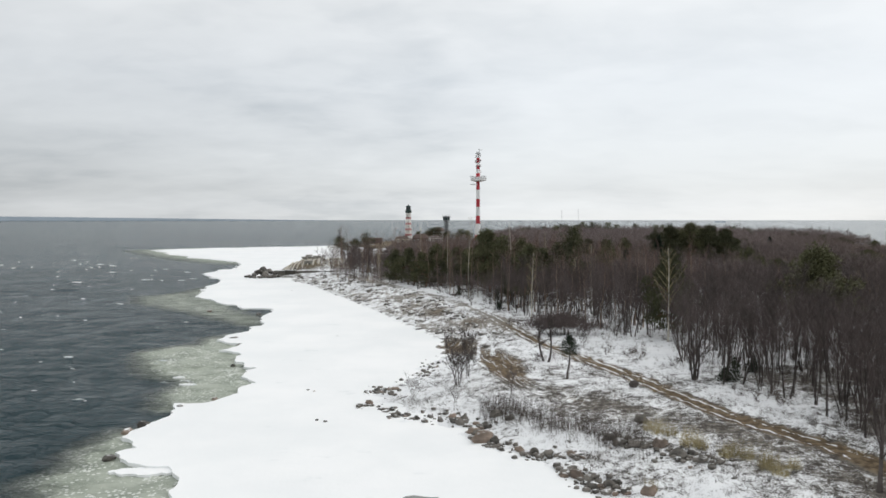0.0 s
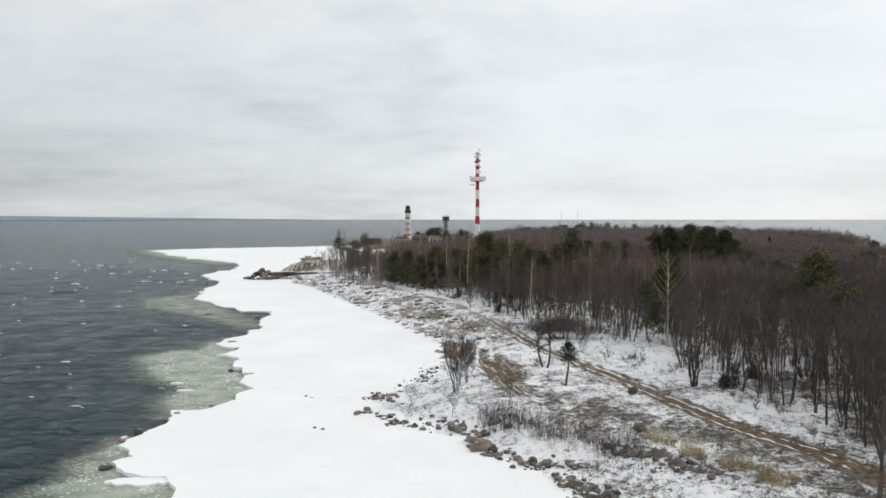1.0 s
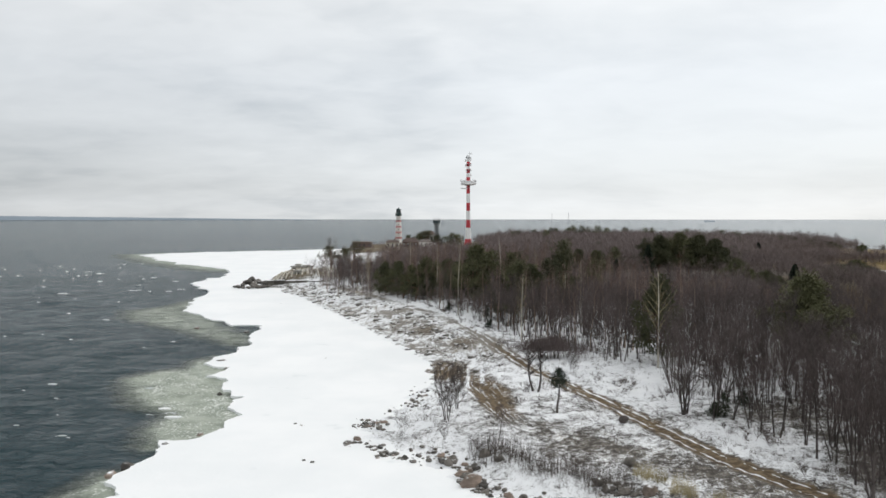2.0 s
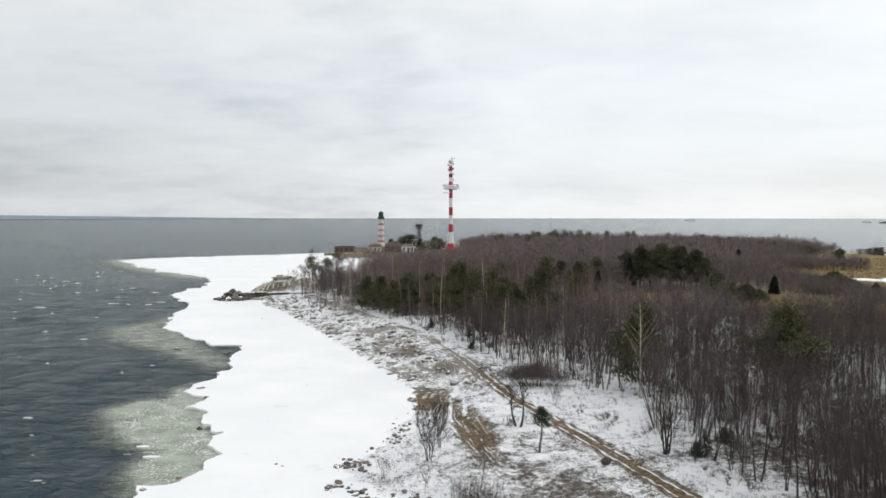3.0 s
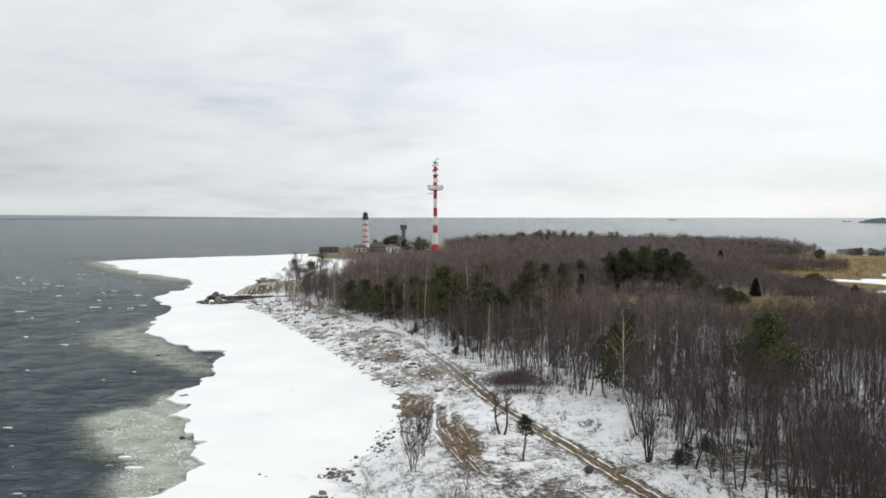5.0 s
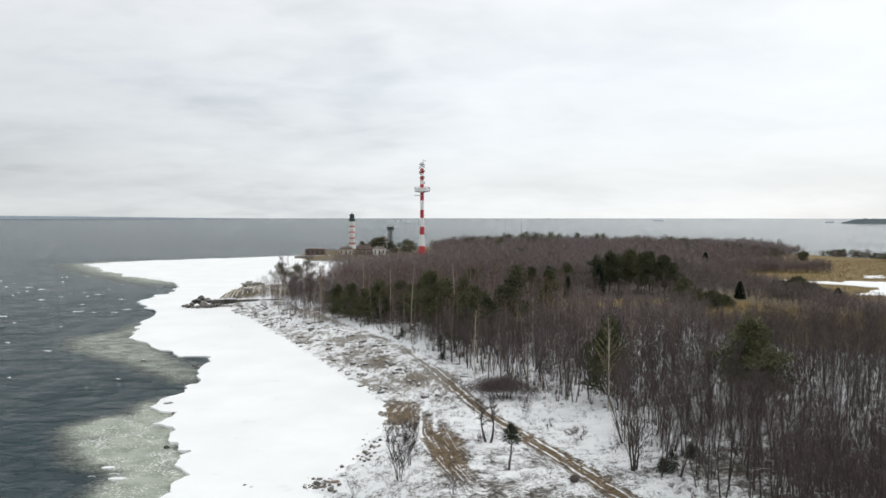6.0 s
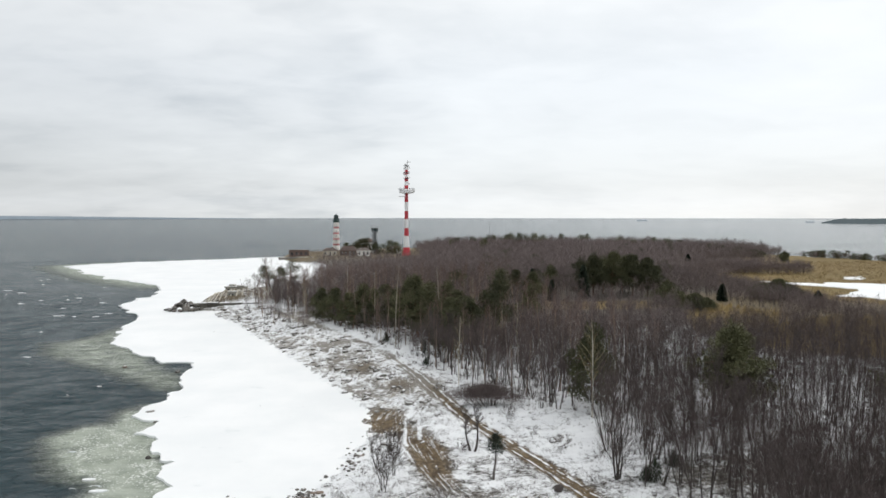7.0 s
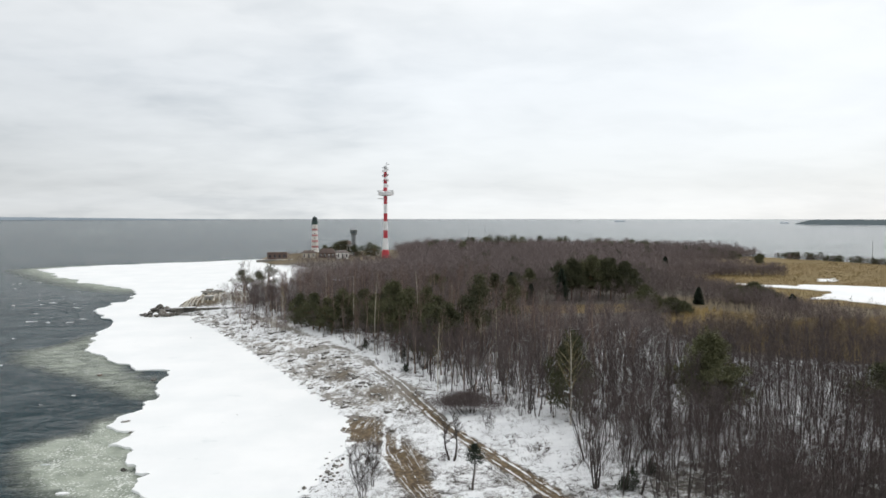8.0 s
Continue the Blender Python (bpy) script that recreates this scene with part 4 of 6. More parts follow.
    stuff("birch_stand", bs, [(a, b, c, RND.uniform(0, 6.28), RND.uniform(0.7, 1.0), RND.randrange(5)) for a, b, c in zip(x, y, z)],
          BIRCH_FAR, "slender pale birches rising through brown woodland", "woodland")
    # brushwood under the trees and along their edge
    br = [tuft(600 + k, 60, RND.uniform(1.4, 2.4), 0.9, 0.035, 0, 0.3) for k in range(6)]
    x, y = scatter(2.2, FOREST, 12, (-45, 120), (40, 250))
    e = depth_in(x, y, FOREST)
    x, y, e = x[e < 45], y[e < 45], e[e < 45]
    ok = ~open_ground(x, y) & ((e > 5) | (np.sin(x * 7.3 + y * 5.1) > 0.2))
    x, y = x[ok], y[ok]
    z = levels(x, y)[0]
    stuff("brushwood", br, [(a, b, c, RND.uniform(0, 6.28), RND.uniform(0.5, 1.2), RND.randrange(6)) for a, b, c in zip(x, y, z) if RND.random() < (0.65 if b < 104 else 0.45)],
          (M_STEM, M_STEM, M_STEM), "low grey-brown brushwood under the leafless trees", "brushwood")


# single conifers and birches: x, y, height of the tip over the sea, width of the crown
def stand(kind, rows, make, mats, label, group):
    """Trees of one kind; those of about one size share their meshes, stretched and turned."""
    grown = {}
    for n, (x, y, top, width) in enumerate(rows):
        z = height(x, y)
        h = max(2.5, top - z)
        key = (round(width / 2), round(h / 4), n % 2)
        if key not in grown:
            grown[key] = (plant(kind, make(h, width), TREE, mats, label, "tree", group), h, width, [])
        ob, h0, w0, used = grown[key]
        m = pose(x, y, z - 0.05, 0, 0, RND.uniform(0, 360)) @ Matrix.Diagonal((width / w0, width / w0, h / h0, 1))
        if used:
            copy_thing(ob, m).matrix_basis = m
        else:
            ob.matrix_basis = m
            used.append(True)


def build_conifers():
    def near_pine(h, w):
        if w > 9.2:
            return pine_tree(RND.randrange(9999), h, w * 0.95, 66, 270, 0.42, 0.28, 0.02)
        return pine_tree(RND.randrange(9999), h, w * 1.0, 46 if w > 6.5 else 36, 115, 0.46, 0.22, 0.03)

    def cape_pine(h, w):
        return pine_tree(RND.randrange(9999), h, w, 17, 110, 0.42, 0.5, 0.10)

    def far_pine(h, w):
        return pine_tree(RND.randrange(9999), h - 2.0, w * 1.5, 30, 60, 0.8, 0.12)

    def spruce(h, w):
        return spruce_tree(RND.randrange(9999), h, w, 22, 80, 0.95)

    def birch(h, w):
        return birch_form(RND.randrange(9999), h, 7.2 if w > 5.5 else 3.2, 30 if w > 5.5 else 20)

    stand("pine_tree", PINES + GROVE, near_pine, PINE, "dark green pine standing among leafless trees", "pines in the wood")
    stand("pine_tree", CAPE_PINES, cape_pine, PINE, "open-crowned pine with bare lower stem at the point", "pines at the point")
    stand("spruce_tree", SPRUCES, spruce, SPRUCE, "narrow dark green spruce with a pointed top", "spruces in the wood")
    stand("birch_tree", BIRCHES, birch, BIRCH, "tall leafless birch with pale bark and fine limbs", "birches in the wood")
    stand("pine_tree", [p for p in DEEP_PINES if inside(np.array([p[0]]), np.array([p[1]]), FOREST)[0]], far_pine, PINE, "dark pine crown rising from distant leafless wood", "pines in the far wood")
    stand("pine_tree", FAR_PINES, far_pine, PINE, "distant dark pine on the skyline of the cape", "pines on the skyline")


# ---- the light station on the cape ----
M_RED = simple("red_mast_paint", (0.44, 0.045, 0.060), (0.56, 0.075, 0.09), 0.5, 0.55, 0.1)
M_WHITE = simple("white_mast_paint", (0.78, 0.78, 0.78), (0.86, 0.86, 0.86), 0.5, 0.55, 0.1)
M_OLDRED = simple("faded_red_paint", (0.40, 0.17, 0.17), (0.54, 0.28, 0.28), 0.35, 0.75, 0.2)
M_OLDWHITE = simple("weathered_white_paint", (0.62, 0.60, 0.57), (0.82, 0.81, 0.79), 0.35, 0.75, 0.2)
M_LANTERN = simple("dark_green_lantern_iron", (0.02, 0.04, 0.04), (0.05, 0.085, 0.08), 0.8, 0.45, 0.1)
M_CABIN = simple("teal_cabin_glass", (0.03, 0.055, 0.06), (0.07, 0.11, 0.115), 0.6, 0.15, 0.0, spec=0.5)
# serves window glass, and as painted shade inside doorways and openings
M_GLASS_HOLE = simple("dark_glass_and_hole_shade", (0.015, 0.02, 0.025), (0.04, 0.05, 0.055), 0.6, 0.08, 0.0, spec=0.6)
M_STEEL = simple("grey_steel", (0.16, 0.17, 0.175), (0.30, 0.31, 0.32), 0.8, 0.5, 0.1, metal=0.6)
M_PLASTER = simple("pale_plaster", (0.46, 0.42, 0.35), (0.68, 0.64, 0.56), 0.5, 0.85, 0.2)
M_BRICK = simple("dark_red_brick", (0.075, 0.052, 0.045), (0.15, 0.105, 0.09), 0.8, 0.9, 0.3)
M_ROOF = simple("rusty_brown_roof", (0.075, 0.055, 0.048), (0.16, 0.12, 0.105), 0.5, 0.8, 0.2, snow=0.05)
# quay concrete made darker: the shade on its front face is in the colour
M_QUAY = simple("shade_darkened_concrete", (0.05, 0.046, 0.04), (0.15, 0.14, 0.12), 0.5, 0.9, 0.4, 0.05, snow=0.3)
M_CONCRETE = simple("old_concrete", (0.20, 0.19, 0.165), (0.42, 0.40, 0.355), 0.5, 0.9, 0.4, 0.05, snow=0.22)


def band(bm, r0, r1, z0, z1, n):
    return ring_solid(bm, [(r0, z0), (r1, z1)], n, turn=math.pi / n)


def build_mast():
    mast = thing("radar_mast", 37.8, 595, 3.0, "tall red and white banded radar mast with platforms", "mast")
    cuts = [(3.9, 0.0), (3.2, 2.2), (2.5, 7.2), (1.85, 16.4), (1.68, 22.8), (1.60, 30.0), (1.55, 36.5), (1.5, 43.9), (1.45, 50.7)]
    red = True
    part("foot", band(bmesh.new(), 3.9, 3.2, -1.0, 2.2, 12), M_RED, mast)
    for (ra, za), (rb, zb) in zip(cuts[1:], cuts[2:]):
        part("shaft_band", band(bmesh.new(), ra, rb, za, zb, 12), M_RED if red else M_WHITE, mast)
        red = not red
    # main platform: a drum with a gallery and a small stage under it
    deck = part("platform", ring_solid(bmesh.new(), [(2.0, 50.4), (5.6, 51.0), (5.9, 51.2), (5.9, 53.4), (5.5, 53.9), (2.0, 54.2)], 16), M_WHITE, mast)
    bm = bmesh.new()
    for k in range(16):
        a, c = 2 * math.pi * k / 16, 2 * math.pi * (k + 1) / 16
        p, q = (6.3 * math.cos(a), 6.3 * math.sin(a)), (6.3 * math.cos(c), 6.3 * math.sin(c))
        rod(bm, (*p, 53.3), (*p, 54.9), 0.07)
        for z in (54.1, 54.9):
            rod(bm, (*p, z), (*q, z), 0.06)
        rod(bm, (5.6 * math.cos(a), 5.6 * math.sin(a), 53.2), (*p, 53.4), 0.09)
    part("railing", bm, M_STEEL, deck, "grey steel gallery railing")
    part("stage", box(bmesh.new(), -6.2, -0.5, -1.5, 1.5, 47.9, 48.5, 0.08), M_WHITE, mast)
    part("radome", box(bmesh.new(), 4.6, 6.6, -1.4, 1.4, 51.4, 54.6, 0.25), M_WHITE, mast)
    z, r = 54.2, 1.65
    for k, dz in enumerate((3.0, 3.2, 3.1, 2.3, 3.7, 3.4)):
        part("shaft_band", band(bmesh.new(), r, r - 0.06, z, z + dz, 10), M_RED if k % 2 == 0 else M_WHITE, mast)
        z, r = z + dz, r - 0.06
    for h, a, s in ((58.6, 0.4, 1.5), (63.0, -0.5, 1.7), (67.6, 0.3, 1.5), (66.4, 2.7, 1.3), (70.6, 3.3, 1.6), (71.4, 0.1, 1.4)):
        ca, sa = math.cos(a), math.sin(a)
        dish = part("antenna", ring_solid(bmesh.new(), [(0.3, -0.2), (s * 0.6, 0.0), (s * 0.72, 0.45), (s * 0.66, 0.5)], 12), M_WHITE, mast)
        dish.matrix_basis = pose(1.9 * ca, 1.9 * sa, h, 90, 0, math.degrees(a) + 90)
        part("bracket", rod(bmesh.new(), (0.8 * ca, 0.8 * sa, h), (1.9 * ca, 1.9 * sa, h), 0.16), M_STEEL, mast)
    for h in (62.4, 67.2, 72.7):
        part("stage", ring_solid(bmesh.new(), [(1.0, h), (2.4, h + 0.15), (2.4, h + 0.4), (1.0, h + 0.45)], 10), M_STEEL, mast)
    part("top_cabin", box(bmesh.new(), -1.5, 1.3, -1.2, 1.2, 72.9, 74.6, 0.12), M_WHITE, mast)
    part("spire", rod(bmesh.new(), (0.9, 0, 74.5), (0.9, 0, 77.4), 0.13), M_STEEL, mast)
    part("scanner", box(bmesh.new(), 0.2, 3.3, -0.25, 0.25, 75.6, 76.3, 0.08), M_WHITE, mast)


def build_lighthouse():
    lh = thing("lighthouse", -22.4, 720, 3.0, "red and white banded lighthouse with a dark lantern", "lighthouse")
    zs = [0.0, 4.0, 5.9, 9.4, 11.2, 14.9, 16.7, 20.4, 22.3, 26.4]
    for k, (a, b) in enumerate(zip(zs, zs[1:])):
        ra, rb = 3.5 - 0.040 * a, 3.5 - 0.040 * b
        part("tower_band", band(bmesh.new(), ra, rb, a - (1 if k == 0 else 0), b, 20), M_OLDWHITE if k % 2 == 0 else M_OLDRED, lh)
    gal = part("gallery", ring_solid(bmesh.new(), [(2.4, 26.2), (3.3, 27.0), (3.3, 27.4), (2.6, 27.5)], 20), M_LANTERN, lh)
    bm = bmesh.new()
    for k in range(14):
        a, c = 2 * math.pi * k / 14, 2 * math.pi * (k + 1) / 14
        p, q = (3.2 * math.cos(a), 3.2 * math.sin(a)), (3.2 * math.cos(c), 3.2 * math.sin(c))
        rod(bm, (*p, 27.4), (*p, 28.7), 0.06)
        rod(bm, (*p, 28.7), (*q, 28.7), 0.06)
    part("railing", bm, M_LANTERN, gal)
    part("watch_room", ring_solid(bmesh.new(), [(2.7, 27.4), (2.6, 29.6), (2.3, 29.8)], 16), M_LANTERN, lh)
    room = part("lantern", ring_solid(bmesh.new(), [(2.1, 29.7), (2.1, 32.0)], 12), M_GLASS_HOLE, lh, "dark glazed lantern room")
    bm = bmesh.new()
    for k in range(12):
        a = 2 * math.pi * k / 12
        rod(bm, (2.15 * math.cos(a), 2.15 * math.sin(a), 29.7), (2.15 * math.cos(a), 2.15 * math.sin(a), 32.0), 0.1)
    part("glazing_bars", bm, M_LANTERN, room)
    part("dome", ring_solid(bmesh.new(), [(2.5, 31.9), (2.5, 32.3), (2.1, 32.9), (1.3, 33.5), (0.4, 33.8), (0.15, 34.6)], 14), M_LANTERN, lh)
    for k in range(5):
        part("window", box(bmesh.new(), -0.35, 0.35, -3.5 + 0.040 * (4 + 4.4 * k) - 0.12, -2.9 + 0.040 * (4 + 4.4 * k), 4 + 4.4 * k, 5.1 + 4.4 * k, 0.05), M_GLASS_HOLE, lh)


def build_watch_tower():
    tw = thing("watch_tower", 13.0, 635, 6.5, "steel watch tower with a glazed cabin on legs", "tower")
    for sx in (-1, 1):
        for sy in (-1, 1):
            part("leg", rod(bmesh.new(), (2.3 * sx, 2.3 * sy, -4.5), (1.7 * sx, 1.7 * sy, 15.4), 0.22), M_STEEL, tw)
    for k in range(4):
        z0, z1, w0, w1 = 3.6 * k + 0.4, 3.6 * k + 4.0, 2.3 - 0.14 * k, 2.16 - 0.14 * k
        for c in range(4):
            a, b = ((-1, -1), (1, -1), (1, 1), (-1, 1))[c], ((1, -1), (1, 1), (-1, 1), (-1, -1))[c]
            bm = bmesh.new()
            rod(bm, (a[0] * w0, a[1] * w0, z0), (b[0] * w1, b[1] * w1, z1), 0.1)
            rod(bm, (b[0] * w0, b[1] * w0, z0), (a[0] * w1, a[1] * w1, z1), 0.1)
            rod(bm, (a[0] * w1, a[1] * w1, z1), (b[0] * w1, b[1] * w1, z1), 0.11)
            part("cross_brace", bm, M_STEEL, tw)
    part("stair_shaft", box(bmesh.new(), -1.1, 1.1, -1.1, 1.1, -4, 15.4, 0.05), M_STEEL, tw)
    part("floor_slab", ring_solid(bmesh.new(), [(2.6, 15.0), (3.5, 15.4), (3.5, 15.8)], 8, turn=0.39), M_STEEL, tw)
    cab = part("cabin", ring_solid(bmesh.new(), [(2.9, 15.8), (3.2, 18.6)], 8, turn=0.39), M_CABIN, tw, "dark teal glazed cabin")
    bm = bmesh.new()
    for k in range(8):
        a = 0.39 + 2 * math.pi * k / 8
        rod(bm, (2.95 * math.cos(a), 2.95 * math.sin(a), 15.8), (3.25 * math.cos(a), 3.25 * math.sin(a), 18.6), 0.12)
    part("window_posts", bm, M_OLDWHITE, cab)
    part("roof", ring_solid(bmesh.new(), [(3.6, 18.5), (3.7, 18.9), (1.0, 19.5)], 8, turn=0.39), M_STEEL, tw)
    bm = bmesh.new()
    for k in range(8):
        a, c = 2 * math.pi * k / 8, 2 * math.pi * (k + 1) / 8
        p, q = (3.2 * math.cos(a), 3.2 * math.sin(a)), (3.2 * math.cos(c), 3.2 * math.sin(c))
        rod(bm, (*p, 18.7), (*p, 20.4), 0.06)
        rod(bm, (*p, 20.4), (*q, 20.4), 0.06)
    part("roof_railing", bm, M_STEEL, tw)


def house(x, y, w, d, eave, ridge, rz, wall, roof, label, windows, name="house", door=True):
    h = thing(name, x, y, height(x, y) - 0.2, label, "building", "", rz)
    part("walls", box(bmesh.new(), -w / 2, w / 2, -d / 2, d / 2, -0.5, eave, 0.04), wall, h)
    bm = bmesh.new()
    o = 0.45
    pts = [(-w / 2 - o, -d / 2 - o, eave), (w / 2 + o, -d / 2 - o, eave), (w / 2 + o, d / 2 + o, eave), (-w / 2 - o, d / 2 + o, eave)]
    lo = [bm.verts.new(p) for p in pts]
    hi = [bm.verts.new((p[0], p[1], eave + 0.22)) for p in pts]
    ra, rb = bm.verts.new((-w / 2 + d * 0.28, 0, ridge)), bm.verts.new((w / 2 - d * 0.28, 0, ridge))
    bm.faces.new(lo[::-1])
    for k in range(4):
        bm.faces.new((lo[k], lo[(k + 1) % 4], hi[(k + 1) % 4], hi[k]))
    bm.faces.new((hi[0], hi[1], rb, ra))
    bm.faces.new((hi[1], hi[2], rb))
    bm.faces.new((hi[2], hi[3], ra, rb))
    bm.faces.new((hi[3], hi[0], ra))
    top = part("roof", bm, roof, h)
    part("chimney", box(bmesh.new(), w * 0.12, w * 0.12 + 0.8, -0.4, 0.4, ridge - 1.2, ridge + 1.0, 0.04), M_BRICK, top)
    for k in range(windows):
        u = -w / 2 + w * (k + 0.5) / windows
        tall = door and k == windows // 2
        win = part("door" if tall else "window", box(bmesh.new(), u - 0.55, u + 0.55, -d / 2 - 0.05, -d / 2 + 0.1, 0.1 if tall else eave * 0.32, eave * 0.78, 0.02), M_GLASS_HOLE, h)
        bm = bmesh.new()
        z0, z1 = (0.1 if tall else eave * 0.32), eave * 0.78
        box(bm, u - 0.72, u - 0.55, -d / 2 - 0.09, -d / 2 + 0.06, z0, z1)
        box(bm, u + 0.55, u + 0.72, -d / 2 - 0.09, -d / 2 + 0.06, z0, z1)
        box(bm, u - 0.72, u + 0.72, -d / 2 - 0.09, -d / 2 + 0.06, z1, z1 + 0.17)
        part("frame", bm, M_OLDWHITE, win)
    return h


def build_station():
    build_mast()
    build_lighthouse()
    build_watch_tower()
    house(3.0, 596, 10, 8, 5.2, 7.0, 4, M_OLDWHITE, M_ROOF, "whitewashed house with a dark hipped roof", 3)
    house(-9, 610, 13, 8, 4.0, 7.8, -6, M_BRICK, M_ROOF, "brown brick house with a rusty hipped roof", 4)
    house(-24, 612, 11, 7, 4.2, 6.4, 3, M_PLASTER, M_ROOF, "weathered yellow house with a dark doorway", 3)
    house(6, 655, 14, 9, 9.5, 12.5, 0, M_OLDWHITE, M_ROOF, "tall pale house behind dark pines", 5)
    house(30, 640, 12, 8, 4.5, 6.5, 0, M_OLDWHITE, M_ROOF, "white low shed beside the radar mast", 3)
    ru = thing("ruined_shed", -49, 622, height(-49, 622) - 0.2, "roofless dark brick ruin by the sea", "building")
    part("walls", box(bmesh.new(), -9, 7, -3, 3, -0.5, 5.4, 0.05), M_BRICK, ru)
    # solid dark panels: the shade inside the openings is put in as colour
    for k in range(4):
        part("opening", box(bmesh.new(), -7.6 + 3.9 * k, -6.0 + 3.9 * k, -3.06, -2.9, 1.3, 3.4, 0.02), M_GLASS_HOLE, ru)
    wall = thing("sea_wall", -45, 603, 0.0, "long low concrete sea wall with snow on top", "wall")
    for k in range(8):
        part("wall_block", box(bmesh.new(), -20 + 5.1 * k, -15 + 5.1 * k, -1.2, 1.2 + 0.1 * (k % 3), -1.5, 2.3 + 0.14 * (k % 2), 0.08), M_CONCRETE, wall)


def boulder_mesh(seed, mat, flat=0.75):
    rnd = random.Random(seed)
    bm = bmesh.new()
    bmesh.ops.create_icosphere(bm, subdivisions=2, radius=0.5)
    off = Vector((rnd.random() * 50, rnd.random() * 50, 0))
    ax = (rnd.uniform(0.8, 1.25), rnd.uniform(0.7, 1.1), flat * rnd.uniform(0.8, 1.15))
    for v in bm.verts:
        k = 1 + 0.42 * noise.noise(v.co * 2.1 + off) + 0.20 * noise.noise(v.co * 5.0 + off)
        v.co = Vector((v.co.x * ax[0], v.co.y * ax[1], v.co.z * ax[2])) * k
    me = bpy.data.meshes.new("boulder")
    bm.to_mesh(me)
    bm.free()
    me.materials.append(mat)
    return me


def build_battery():
    # the old gun battery on the point: a grassy mound, a concrete block on top, a quay below
    bt = thing("concrete_battery", -49, 303, 6.0, "weathered concrete bunker on a grassy snow-dusted mound", "bunker", "", -8)
    part("casemate", box(bmesh.new(), -5, 5, -3, 3, -2.0, 1.3, 0.15), M_CONCRETE, bt)
    part("roof_slab", box(bmesh.new(), -5.6, 5.5, -3.4, 3.4, 1.3, 1.75, 0.1), M_CONCRETE, bt)
    part("turret", box(bmesh.new(), -3.6, -0.6, -1.6, 1.4, 1.75, 2.7, 0.2), M_CONCRETE, bt)
    part("parapet", box(bmesh.new(), 1.0, 5.0, -2.9, -2.3, 1.75, 2.3, 0.06), M_CONCRETE, bt)
    bt.scale = (0.78, 0.78, 0.8)
    # dark blocks give the embrasures their inner shade as colour
    for k in range(3):
        part("embrasure", box(bmesh.new(), -4 + 2.9 * k, -2.6 + 2.9 * k, -3.04, -2.8, -0.2, 0.6, 0.02), M_GLASS_HOLE, bt)
    ribs = thing("slope_ribs", -47, 294, height(-47, 294), "pale curved concrete ribs down the mound's slope", "ribs")
    for k in range(15):
        x0, fan = -58 + 1.55 * k, (k - 7) * 0.10
        bm = bmesh.new()
        line = [(x0 + fan * s, 298.5 - 1.35 * s) for s in range(7)]
        line = [Vector((x + 47, y - 294, height(x, y) + 0.12 - ribs.location.z)) for x, y in line]
        for p, q in zip(line, line[1:]):
            rod(bm, p, q, 0.24 + 0.06 * (k % 3), 5)
        part("rib", bm, M_PLASTER, ribs)
    dw = thing("bunker_entrance", -49, 291.8, 3.0, "dark doorway framed in concrete in the mound", "doorway", "", -8)
    part("frame", box(bmesh.new(), -1.7, 1.7, -0.8, 3.0, -0.4, 3.4, 0.15), M_CONCRETE, dw)
    # no real hole: a dark block carries the doorway's inner shade
    part("opening", box(bmesh.new(), -0.8, 0.8, -0.85, -0.5, 0.0, 2.4, 0.03), M_GLASS_HOLE, dw)
    q = thing("quay", -48.5, 285.4, 0.3, "long cracked concrete quay slab edged with snow", "quay", "", 4)
    for k in range(6):
        part("slab", box(bmesh.new(), -12.5 + 4.2 * k, -8.4 + 4.2 * k, -1.5 + 0.18 * (k % 3), 2.0, -1.2, 2.6 + 0.16 * (k % 2) - 0.07 * k, 0.16), M_QUAY, q)


